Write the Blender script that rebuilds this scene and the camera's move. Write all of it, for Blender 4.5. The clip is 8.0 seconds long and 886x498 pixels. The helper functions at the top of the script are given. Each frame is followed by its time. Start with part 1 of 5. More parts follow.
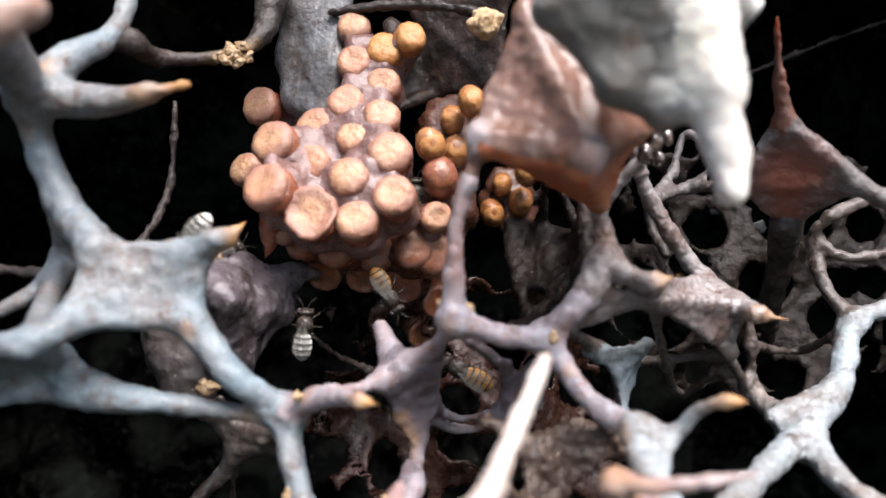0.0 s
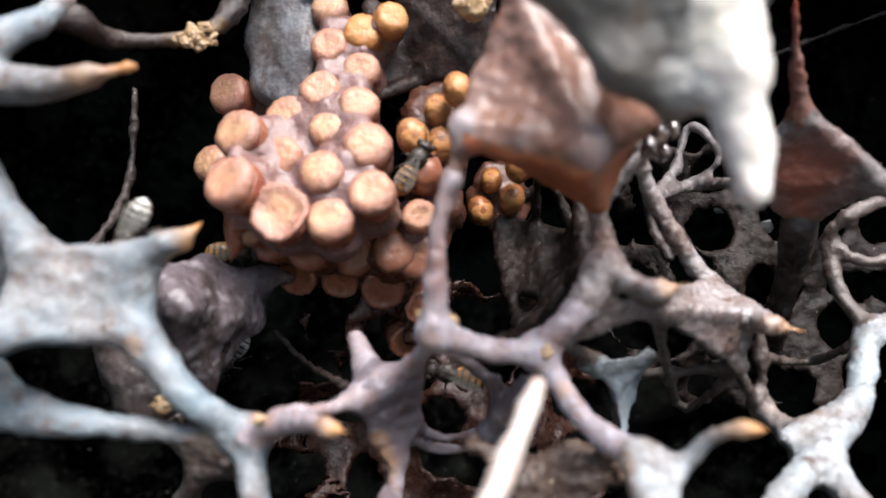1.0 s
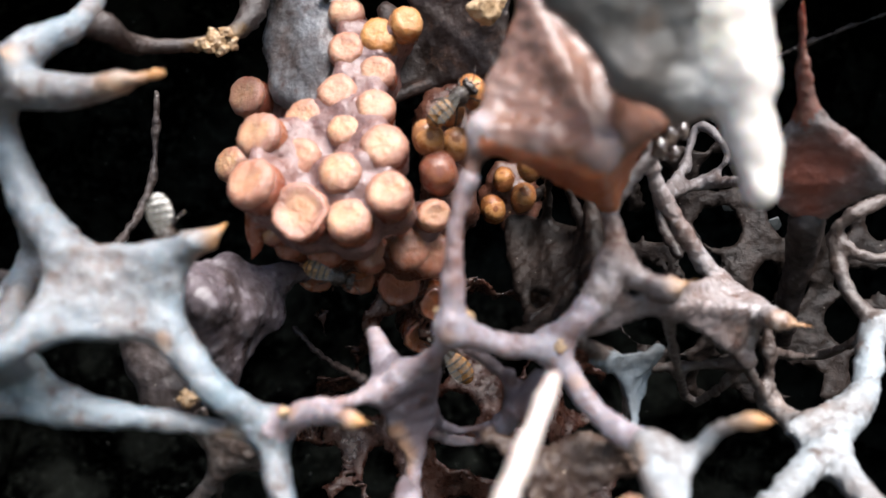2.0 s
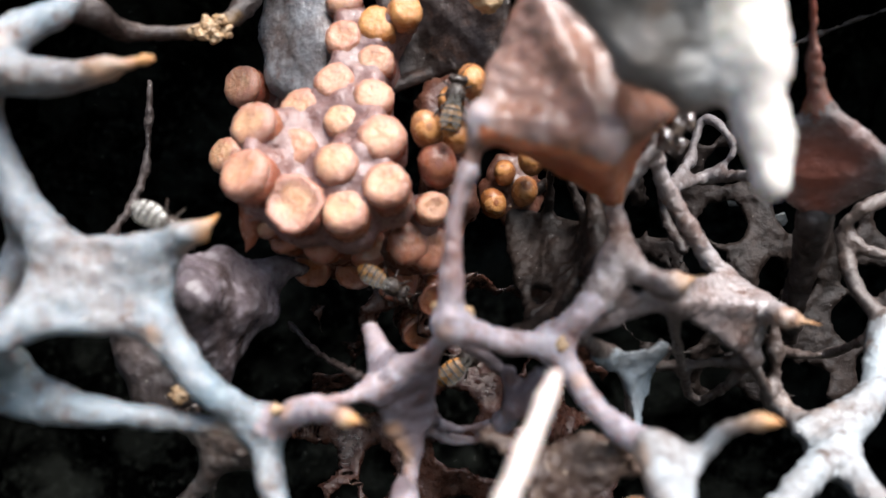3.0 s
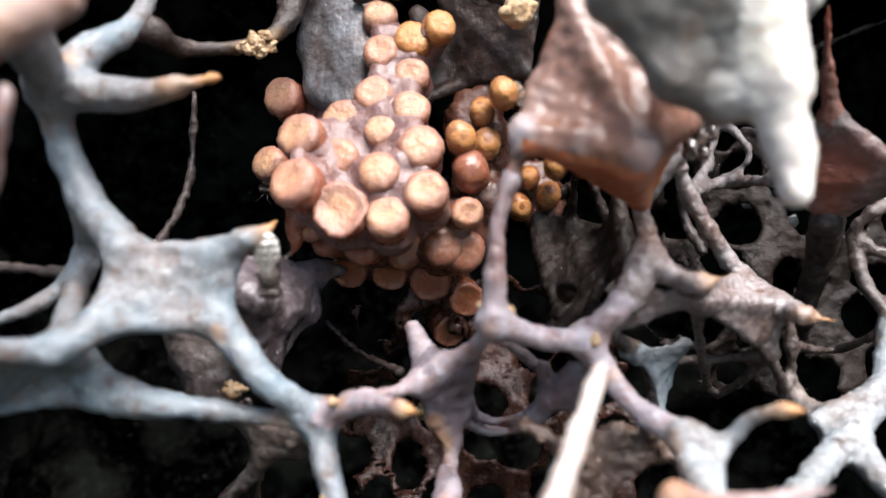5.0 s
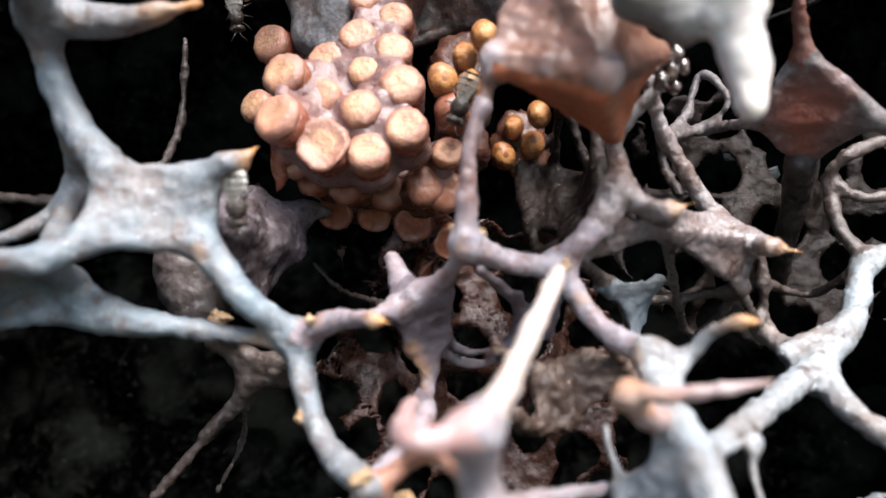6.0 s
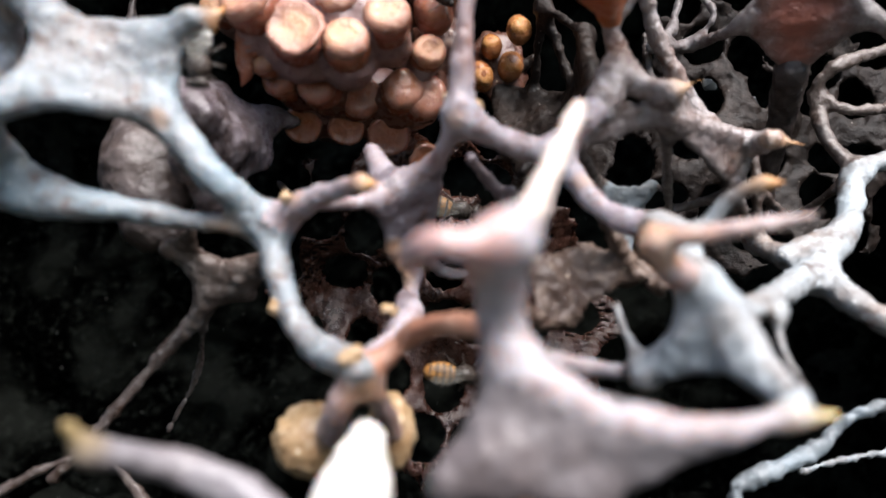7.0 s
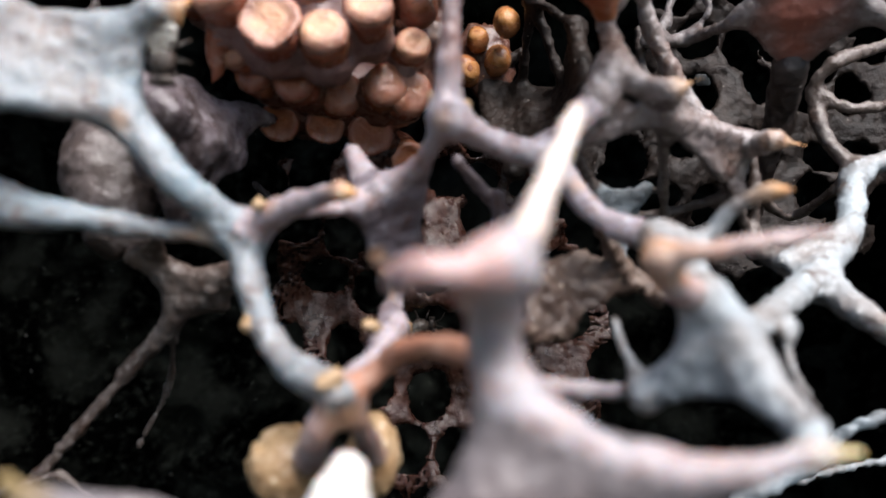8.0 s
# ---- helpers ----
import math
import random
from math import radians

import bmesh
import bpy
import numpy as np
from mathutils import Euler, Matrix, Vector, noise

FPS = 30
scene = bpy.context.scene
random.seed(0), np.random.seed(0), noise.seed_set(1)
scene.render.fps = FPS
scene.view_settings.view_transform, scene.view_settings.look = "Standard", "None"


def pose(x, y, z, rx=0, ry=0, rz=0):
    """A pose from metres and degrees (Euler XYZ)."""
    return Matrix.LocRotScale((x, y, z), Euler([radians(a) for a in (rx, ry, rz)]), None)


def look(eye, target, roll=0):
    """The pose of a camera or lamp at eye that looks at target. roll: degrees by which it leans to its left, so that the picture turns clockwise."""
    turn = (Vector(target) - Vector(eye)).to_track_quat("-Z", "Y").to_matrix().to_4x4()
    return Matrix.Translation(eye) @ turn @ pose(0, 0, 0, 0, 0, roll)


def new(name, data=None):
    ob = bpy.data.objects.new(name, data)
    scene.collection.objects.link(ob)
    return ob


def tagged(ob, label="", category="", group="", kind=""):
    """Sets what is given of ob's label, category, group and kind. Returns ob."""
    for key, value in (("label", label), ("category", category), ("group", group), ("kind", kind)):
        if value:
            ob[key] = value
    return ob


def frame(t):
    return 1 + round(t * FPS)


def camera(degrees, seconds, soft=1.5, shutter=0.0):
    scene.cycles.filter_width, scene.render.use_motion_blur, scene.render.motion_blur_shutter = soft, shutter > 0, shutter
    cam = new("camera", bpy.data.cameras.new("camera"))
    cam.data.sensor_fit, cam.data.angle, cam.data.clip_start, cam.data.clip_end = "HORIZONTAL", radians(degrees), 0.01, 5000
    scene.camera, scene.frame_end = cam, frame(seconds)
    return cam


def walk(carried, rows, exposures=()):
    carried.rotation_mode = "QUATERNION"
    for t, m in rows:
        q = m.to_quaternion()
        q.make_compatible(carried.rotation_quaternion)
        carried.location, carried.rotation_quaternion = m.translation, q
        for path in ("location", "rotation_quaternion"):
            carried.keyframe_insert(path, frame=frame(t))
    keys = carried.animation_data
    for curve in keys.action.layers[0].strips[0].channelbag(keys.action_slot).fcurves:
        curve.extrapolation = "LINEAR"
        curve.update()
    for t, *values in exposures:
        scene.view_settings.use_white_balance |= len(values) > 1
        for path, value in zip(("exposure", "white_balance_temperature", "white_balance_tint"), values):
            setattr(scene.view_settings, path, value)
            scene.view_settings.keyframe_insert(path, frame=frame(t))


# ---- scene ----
# Lengths below are in millimetres and are turned to metres by MM.
MM = 0.001
cam = camera(65.66, 8.0)
cam.data.dof.use_dof, cam.data.dof.focus_distance, cam.data.dof.aperture_fstop = True, 0.060, 28.0
ROWS = [
    (0, -0.00, 0.00, 60.00, 0.00, 0.00, 0.00),
    (0.3, 0.18, 0.96, 59.93, 0.28, -0.25, 0.26),
    (0.5, -0.33, 2.50, 59.40, -0.21, -0.56, 0.34),
    (0.8, 0.14, 3.44, 59.95, -0.42, -0.58, 0.27),
    (1, 0.62, 4.67, 60.59, -0.68, -0.49, 0.15),
    (1.2, 0.50, 4.59, 60.49, -0.47, -0.48, -0.07),
    (1.5, -0.27, 3.27, 60.44, -0.32, -0.49, 0.22),
    (1.7, -0.07, 3.12, 60.78, -0.09, -0.61, -0.03),
    (3, 0.18, 4.56, 60.54, -0.03, -1.09, 0.26),
    (3.2, -0.73, 3.94, 60.74, -0.41, -0.85, 0.08),
    (3.5, -0.69, 3.95, 60.55, 0.21, -1.02, 0.09),
    (3.8, -1.38, 3.47, 61.13, 0.32, -1.56, -0.08),
    (4, -0.99, 3.03, 61.16, 0.49, -1.14, -0.01),
    (4.2, -1.42, 1.63, 61.82, 0.39, -1.13, -0.30),
    (4.5, -2.51, 1.01, 60.74, 0.74, -0.88, -0.02),
    (4.7, -2.84, 1.96, 60.95, -0.29, -1.03, -0.00),
    (5.8, -0.45, 0.12, 57.88, 0.96, -1.38, 0.19),
    (6, -0.37, 0.12, 56.72, 0.54, -1.84, 0.42),
    (6.2, 0.00, -0.58, 56.70, 0.56, -1.85, 0.62),
    (6.5, -2.89, 0.68, 53.93, -1.60, -1.32, 0.86),
    (6.6, -4.01, 0.88, 52.72, -2.24, -0.98, 1.10),
    (6.8, -3.66, 2.44, 50.71, -2.47, -0.72, 1.00),
    (7, -3.15, 4.01, 48.54, -4.30, -0.49, 0.59),
    (7.2, -2.76, 4.64, 48.39, -4.60, -0.44, 0.44),
    (7.5, -2.54, 5.07, 49.13, -4.70, -1.23, 0.33),
    (8, -3.13, 6.56, 49.61, -5.74, -1.34, 0.43),
]
EXPOSURES = [(0, 1.32), (1.5, 1.42), (3, 1.42), (4.5, 1.42), (6, 1.5), (6.5, 1.48), (7, 1.54), (7.5, 1.36), (8, 1.32)]
walk(cam, [(t, pose(x * MM, y * MM, z * MM, 90 + pitch, 0, yaw) @ pose(0, 0, 0, 0, 0, roll)) for t, x, y, z, yaw, pitch, roll in ROWS], EXPOSURES)

# ---- light: overcast daylight that falls into the open front of the hollow ----
world = bpy.data.worlds.new("sky")
scene.world = world
world.use_nodes = True
sky = world.node_tree.nodes.new("ShaderNodeTexSky")
sky.sky_type, sky.sun_disc = "NISHITA", False
sky.sun_elevation, sky.sun_rotation = radians(57), radians(155)
back = world.node_tree.nodes["Background"]
back.inputs["Strength"].default_value = 0.08
world.node_tree.links.new(sky.outputs["Color"], back.inputs["Color"])
sun_data = bpy.data.lights.new("sun", "SUN")
sun_data.energy, sun_data.angle, sun_data.color = 4.7, radians(40), (1.0, 0.955, 0.945)
sun = new("sun", sun_data)
sun.matrix_world = look((0.07, -0.095, 0.30), (0, 0.05, 0.06))


# ---- materials ----
def material(name, colours, rough=0.5, scales=(300, 1500), bump=0.15, spec=0.4, speck=None, subsurface=0.0, coat=0.0, sharp=(0.35, 0.65), amber=None, vary=None, grime=None, rim=None):
    """Colours mixed by a broad noise (first to second) and a fine one (third), with a fine relief. speck: colour and share of small grains."""
    m = bpy.data.materials.new(name)
    m.use_nodes = True
    tree = m.node_tree
    n, link = tree.nodes, tree.links.new
    b = n["Principled BSDF"]
    place = n.new("ShaderNodeTexCoord").outputs["Object"]

    def noisy(scale, detail=4.0, roughness=0.6):
        t = n.new("ShaderNodeTexNoise")
        t.inputs["Scale"].default_value, t.inputs["Detail"].default_value, t.inputs["Roughness"].default_value = scale, detail, roughness
        link(place, t.inputs["Vector"])
        return t.outputs["Fac"]

    def ramp(fac, lo, hi):
        r = n.new("ShaderNodeMapRange")
        r.inputs["From Min"].default_value, r.inputs["From Max"].default_value = lo, hi
        link(fac, r.inputs["Value"])
        return r.outputs["Result"]

    def mix(fac, a, c):
        x = n.new("ShaderNodeMix")
        x.data_type = "RGBA"
        link(fac, x.inputs["Factor"])
        for value, slot in ((a, x.inputs[6]), (c, x.inputs[7])):
            if isinstance(value, tuple):
                slot.default_value = (*value, 1)
            else:
                link(value, slot)
        return x.outputs[2]

    broad, fine = noisy(scales[0]), noisy(scales[1])
    colour = mix(ramp(broad, *sharp), colours[0], colours[1])
    colour = mix(ramp(fine, 0.52, 0.92), colour, colours[2])
    if grime:
        colour = mix(ramp(noisy(scales[0] * 3.3, 6.0, 0.7), 0.53, 0.68), colour, grime)
    if speck:
        grains = n.new("ShaderNodeTexVoronoi")
        grains.inputs["Scale"].default_value = speck[2]
        link(place, grains.inputs["Vector"])
        colour = mix(ramp(grains.outputs["Distance"], speck[1], speck[1] * 0.6), colour, speck[0])
    if rim:
        split, join, span = n.new("ShaderNodeSeparateXYZ"), n.new("ShaderNodeCombineXYZ"), n.new("ShaderNodeVectorMath")
        link(place, split.inputs[0])
        link(split.outputs[0], join.inputs[0])
        link(split.outputs[1], join.inputs[1])
        span.operation = "LENGTH"
        link(join.outputs[0], span.inputs[0])
        wander = n.new("ShaderNodeMath")
        wander.operation = "MULTIPLY_ADD"
        link(noisy(700), wander.inputs[0])
        wander.inputs[1].default_value = 1.1 * MM
        link(span.outputs["Value"], wander.inputs[2])
        colour = mix(ramp(wander.outputs[0], 1.35 * MM, 2.05 * MM), colour, rim)
    if vary:
        own = n.new("ShaderNodeObjectInfo")
        colour = mix(ramp(own.outputs["Random"], 0.0, 1.6), colour, vary)
    if amber:
        near_tip = n.new("ShaderNodeAttribute")
        near_tip.attribute_name = "tip"
        add = n.new("ShaderNodeMath")
        add.operation = "MULTIPLY_ADD"
        link(broad, add.inputs[0])
        add.inputs[1].default_value = 0.9
        link(near_tip.outputs["Fac"], add.inputs[2])
        colour = mix(ramp(add.outputs[0], 0.62, 1.2), colour, mix(fine, amber[0], amber[1]))
    link(colour, b.inputs["Base Color"])
    link(mix_rough(n, link, fine, rough), b.inputs["Roughness"])
    b.inputs["Specular IOR Level"].default_value = spec
    b.inputs["Coat Weight"].default_value = coat
    b.inputs["Coat Roughness"].default_value = 0.15
    if subsurface:
        b.inputs["Subsurface Weight"].default_value = subsurface
        b.inputs["Subsurface Radius"].default_value = (1.0, 0.45, 0.25)
        b.inputs["Subsurface Scale"].default_value = 0.8 * MM
    relief = n.new("ShaderNodeBump")
    relief.inputs["Strength"].default_value, relief.inputs["Distance"].default_value = min(1.0, bump * 3), 0.2 * MM
    link(noisy(scales[1] * 1.1, 5.0, 0.65), relief.inputs["Height"])
    link(relief.outputs["Normal"], b.inputs["Normal"])
    return m


def mix_rough(n, link, fac, rough):
    r = n.new("ShaderNodeMapRange")
    r.inputs["From Min"].default_value, r.inputs["From Max"].default_value = 0.3, 0.7
    r.inputs["To Min"].default_value, r.inputs["To Max"].default_value = max(0.05, rough - 0.15), min(1.0, rough + 0.12)
    link(fac, r.inputs["Value"])
    return r.outputs["Result"]


TIPS = ((0.30, 0.10, 0.035), (0.48, 0.31, 0.13))
# The blue in this grey is sky reflection put into the base colour.
GREY_WAX = material("grey_wax", ((0.155, 0.197, 0.224), (0.162, 0.15, 0.148), (0.345, 0.385, 0.40)), 0.42, (150, 1300), 0.45, spec=0.42, amber=TIPS, speck=((0.6, 0.58, 0.54), 0.06, 900), subsurface=0.25, grime=(0.105, 0.066, 0.052))
MAUVE_WAX = material("mauve_wax", ((0.285, 0.26, 0.285), (0.21, 0.15, 0.15), (0.44, 0.42, 0.45)), 0.44, (190, 1300), 0.5, spec=0.42, amber=TIPS, speck=((0.5, 0.46, 0.42), 0.05, 900), subsurface=0.3, grime=(0.16, 0.085, 0.07))
MAUVE_FILM = material("mauve_film", ((0.155, 0.14, 0.16), (0.11, 0.078, 0.08), (0.25, 0.235, 0.265)), 0.44, (190, 1100), 0.4, spec=0.4, speck=((0.42, 0.36, 0.32), 0.05, 900), grime=(0.10, 0.055, 0.045), amber=TIPS)
PINK_WAX = material("pink_wax", ((0.33, 0.28, 0.28), (0.24, 0.15, 0.13), (0.48, 0.44, 0.44)), 0.44, (150, 1000), 0.35, spec=0.42, amber=TIPS, speck=((0.6, 0.55, 0.5), 0.045, 900), subsurface=0.25, grime=(0.22, 0.10, 0.07))
PILLAR_WAX = material("pillar_wax", ((0.25, 0.235, 0.255), (0.205, 0.165, 0.165), (0.41, 0.40, 0.42)), 0.44, (150, 1000), 0.3, spec=0.42, amber=((0.34, 0.24, 0.09), (0.55, 0.48, 0.27)), subsurface=0.5, grime=(0.21, 0.125, 0.105))
PALE_WAX = material("pale_wax", ((0.255, 0.29, 0.31), (0.15, 0.12, 0.105), (0.46, 0.50, 0.52)), 0.5, (220, 1700), 0.7, spec=0.5, amber=TIPS, speck=((0.7, 0.68, 0.64), 0.07, 900), grime=(0.07, 0.046, 0.036))
GREY_BROWN = material("grey_brown_wax", ((0.275, 0.25, 0.248), (0.125, 0.078, 0.063), (0.49, 0.475, 0.48)), 0.34, (240, 1700), 0.65, spec=0.6, amber=TIPS, speck=((0.55, 0.5, 0.45), 0.06, 900), grime=(0.09, 0.048, 0.036))
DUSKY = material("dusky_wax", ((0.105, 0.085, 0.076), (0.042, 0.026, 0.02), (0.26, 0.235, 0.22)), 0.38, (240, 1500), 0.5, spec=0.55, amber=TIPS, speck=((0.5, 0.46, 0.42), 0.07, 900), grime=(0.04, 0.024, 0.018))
CRUMBLY = material("crumbly_wax", ((0.10, 0.066, 0.05), (0.034, 0.02, 0.015), (0.22, 0.17, 0.13)), 0.45, (260, 1500), 0.8, speck=((0.42, 0.33, 0.24), 0.08, 800), grime=(0.024, 0.013, 0.009))
RED_BROWN = material("red_brown_wax", ((0.20, 0.06, 0.038), (0.09, 0.055, 0.045), (0.28, 0.20, 0.17)), 0.4, (220, 1800), 0.3, amber=TIPS, speck=((0.4, 0.36, 0.32), 0.05, 900), subsurface=0.3)
FAN_WAX = material("fan_wax", ((0.145, 0.13, 0.128), (0.06, 0.04, 0.034), (0.34, 0.335, 0.34)), 0.42, (240, 1500), 0.45, spec=0.45, speck=((0.5, 0.46, 0.42), 0.06, 900), amber=((0.15, 0.04, 0.026), (0.24, 0.085, 0.055)), grime=(0.05, 0.03, 0.024))
# The pale amber pair paints the bluish-white sheen and wax patches of the hood's rim.
BROWN = material("brown_membrane", ((0.19, 0.092, 0.06), (0.165, 0.102, 0.084), (0.225, 0.14, 0.112)), 0.42, (170, 1000), 0.15, spec=0.5, subsurface=0.3, amber=((0.38, 0.34, 0.355), (0.56, 0.55, 0.58)), speck=((0.4, 0.33, 0.3), 0.05, 900), grime=(0.165, 0.075, 0.05))
HORN_ROOT = material("horn_root", ((0.155, 0.15, 0.138), (0.115, 0.10, 0.088), (0.24, 0.235, 0.225)), 0.38, (180, 1000), 0.2, spec=0.5, grime=(0.14, 0.11, 0.09), amber=((0.62, 0.60, 0.56), (0.74, 0.72, 0.68)))
ROSE_WAX = material("rose_wax", ((0.37, 0.26, 0.255), (0.30, 0.175, 0.16), (0.47, 0.38, 0.375)), 0.42, (170, 1000), 0.25, spec=0.4, subsurface=0.4, grime=(0.27, 0.12, 0.09))
# Light shining through the hood's lower face is put into this orange.
BACKLIT_ORANGE = material("backlit_membrane", ((0.42, 0.14, 0.06), (0.32, 0.10, 0.045), (0.50, 0.22, 0.11)), 0.4, (180, 1200), 0.2, subsurface=0.8)
CREAM = material("cream_wax", ((0.47, 0.405, 0.37), (0.34, 0.26, 0.225), (0.58, 0.52, 0.475)), 0.4, (160, 1100), 0.25, spec=0.45, subsurface=0.3)
IVORY = material("ivory_wax", ((0.72, 0.69, 0.64), (0.52, 0.475, 0.44), (0.78, 0.76, 0.71)), 0.35, (110, 1000), 0.15, spec=0.5, subsurface=0.3, amber=((0.66, 0.61, 0.52), (0.74, 0.70, 0.62)))
LILAC_TIPPED = material("lilac_strand", ((0.15, 0.14, 0.15), (0.105, 0.085, 0.085), (0.24, 0.23, 0.235)), 0.38, (140, 1100), 0.25, spec=0.5, amber=((0.17, 0.11, 0.04), (0.28, 0.21, 0.10)))
LILAC = material("lilac_membrane", ((0.115, 0.105, 0.11), (0.085, 0.068, 0.068), (0.17, 0.155, 0.16)), 0.45, (140, 1200), 0.25)
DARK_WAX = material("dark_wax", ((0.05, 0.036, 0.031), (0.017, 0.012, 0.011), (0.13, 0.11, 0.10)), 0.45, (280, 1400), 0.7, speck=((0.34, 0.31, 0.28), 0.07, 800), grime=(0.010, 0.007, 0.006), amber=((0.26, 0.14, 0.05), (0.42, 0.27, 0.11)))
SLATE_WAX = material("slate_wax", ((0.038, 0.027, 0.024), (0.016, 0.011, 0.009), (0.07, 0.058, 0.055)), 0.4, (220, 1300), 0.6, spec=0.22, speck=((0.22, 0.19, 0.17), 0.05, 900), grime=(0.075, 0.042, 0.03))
# Brown membrane, darkened for the shade beneath the arm.
SHADED_MEMBRANE = material("shaded_membrane", ((0.12, 0.098, 0.095), (0.06, 0.04, 0.033), (0.23, 0.205, 0.2)), 0.36, (220, 1500), 0.5, spec=0.55, speck=((0.35, 0.32, 0.28), 0.05, 900), grime=(0.04, 0.02, 0.015))
BLUE_VEIL = material("blue_grey_membrane", ((0.165, 0.195, 0.215), (0.10, 0.10, 0.10), (0.29, 0.325, 0.345)), 0.42, (220, 1300), 0.4, speck=((0.5, 0.5, 0.48), 0.06, 900))
# Darker copy of the dark wax: shade deep in the hollow is put into its colour.
DEEP_SHADED_WAX = material("deep_shaded_wax", ((0.020, 0.0135, 0.011), (0.007, 0.005, 0.004), (0.055, 0.043, 0.037)), 0.5, (280, 1400), 0.7, spec=0.2, speck=((0.3, 0.27, 0.24), 0.06, 800), grime=(0.008, 0.006, 0.005))
# Comb wax with the shadow under the comb put into its colour.
COMB_SHADED = material("comb_wax_shaded", ((0.10, 0.035, 0.022), (0.05, 0.018, 0.012), (0.2, 0.09, 0.06)), 0.28, (300, 1200), 0.35, spec=0.55, subsurface=0.15)
RUSSET = material("russet_wax", ((0.33, 0.165, 0.11), (0.25, 0.09, 0.05), (0.45, 0.31, 0.25)), 0.42, (200, 1100), 0.3, amber=TIPS)
CELL = material("cell_wax", ((0.26, 0.095, 0.046), (0.165, 0.052, 0.027), (0.37, 0.185, 0.11)), 0.25, (350, 1300), 0.25, spec=0.55, subsurface=0.4, vary=(0.19, 0.055, 0.042))
# Redder cap, darkened for the shade on the lower cells.
CAP_RED_SHADED = material("brown_cap_shaded", ((0.30, 0.115, 0.05), (0.19, 0.06, 0.028), (0.42, 0.22, 0.12)), 0.34, (500, 1300), 0.25, spec=0.6, subsurface=0.4, coat=0.15, vary=(0.22, 0.07, 0.045), grime=(0.22, 0.075, 0.04), rim=(0.27, 0.12, 0.08))
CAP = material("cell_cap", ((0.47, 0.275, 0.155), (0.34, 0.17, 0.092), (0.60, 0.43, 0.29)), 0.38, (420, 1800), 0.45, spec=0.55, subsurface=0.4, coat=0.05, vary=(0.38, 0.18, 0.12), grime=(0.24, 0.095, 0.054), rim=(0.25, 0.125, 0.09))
HONEY = material("amber_cell", ((0.32, 0.125, 0.04), (0.20, 0.058, 0.02), (0.46, 0.25, 0.10)), 0.22, (500, 1500), 0.3, coat=0.35, vary=(0.36, 0.18, 0.085), grime=(0.14, 0.045, 0.02))
# Resin colour lowered to stand for the dimness far back.
SHADED_RESIN = material("shaded_resin", ((0.045, 0.017, 0.011), (0.016, 0.007, 0.005), (0.09, 0.048, 0.034)), 0.3, (300, 1400), 0.5, speck=((0.3, 0.2, 0.13), 0.06, 800))
RESIN = material("dark_resin", ((0.11, 0.042, 0.026), (0.045, 0.018, 0.013), (0.20, 0.11, 0.07)), 0.32, (300, 1400), 0.5, coat=0.2, speck=((0.36, 0.2, 0.1), 0.08, 700))
HONEY_CAP = material("amber_cap", ((0.46, 0.22, 0.075), (0.36, 0.14, 0.045), (0.58, 0.37, 0.18)), 0.3, (600, 1500), 0.4)
COMB = material("comb_wax", ((0.165, 0.10, 0.094), (0.125, 0.056, 0.045), (0.28, 0.195, 0.195)), 0.36, (300, 1200), 0.35, spec=0.6, subsurface=0.2)
SHEATH = material("grey_sheath", ((0.125, 0.128, 0.135), (0.08, 0.062, 0.056), (0.22, 0.22, 0.225)), 0.32, (260, 1300), 0.35, spec=0.55, speck=((0.3, 0.28, 0.25), 0.05, 900), grime=(0.06, 0.04, 0.034))
POT = material("pot_wax", ((0.15, 0.125, 0.14), (0.04, 0.03, 0.03), (0.31, 0.28, 0.30)), 0.32, (190, 1000), 0.5, spec=0.5, coat=0.1, speck=((0.45, 0.42, 0.4), 0.06, 1000), grime=(0.035, 0.024, 0.021))
POT_BROWN = material("brown_pot_wax", ((0.085, 0.066, 0.062), (0.03, 0.022, 0.019), (0.19, 0.165, 0.165)), 0.4, (160, 1100), 0.5, spec=0.45, speck=((0.42, 0.38, 0.33), 0.06, 900), grime=(0.03, 0.02, 0.016))
GRANULAR = material("granular_wax", ((0.36, 0.25, 0.14), (0.24, 0.14, 0.07), (0.55, 0.46, 0.32)), 0.3, (300, 900), 0.9, speck=((0.7, 0.62, 0.48), 0.12, 1100))
# The hollow's depth shade is put into this near-black; mottling and specks are the wood's.
SHADED_WOOD = material("shaded_rotten_wood", ((0.016, 0.0175, 0.015), (0.0008, 0.0008, 0.0008), (0.042, 0.047, 0.04)), 0.9, (90, 700), 0.9, speck=((0.3, 0.3, 0.28), 0.045, 420), spec=0.0, sharp=(0.60, 0.46))
QUARTZ = material("quartz", ((0.09, 0.10, 0.105), (0.05, 0.055, 0.055), (0.15, 0.16, 0.165)), 0.35, (300, 1500), 0.3)
SCRAP = material("scrap_wax", ((0.56, 0.42, 0.26), (0.42, 0.26, 0.13), (0.66, 0.56, 0.42)), 0.45, (400, 1500), 0.4, grime=(0.3, 0.16, 0.07))
GLOSS = material("resin_drop", ((0.10, 0.075, 0.06), (0.05, 0.035, 0.03), (0.2, 0.17, 0.15)), 0.08, (300, 1500), 0.05, spec=0.8, coat=1.0)


# ---- shaping ----
def part(name, data, mat, parent=None, label=""):
    ob = new(name, data)
    if mat:
        data.materials.clear()
        data.materials.append(mat)
    if parent:
        ob.parent = parent
    return tagged(ob, label) if label else ob


def tube(name, *points):
    return (name, points)


def web(thick, a, b, c, name="web"):
    return (name, (a, b, c), thick)


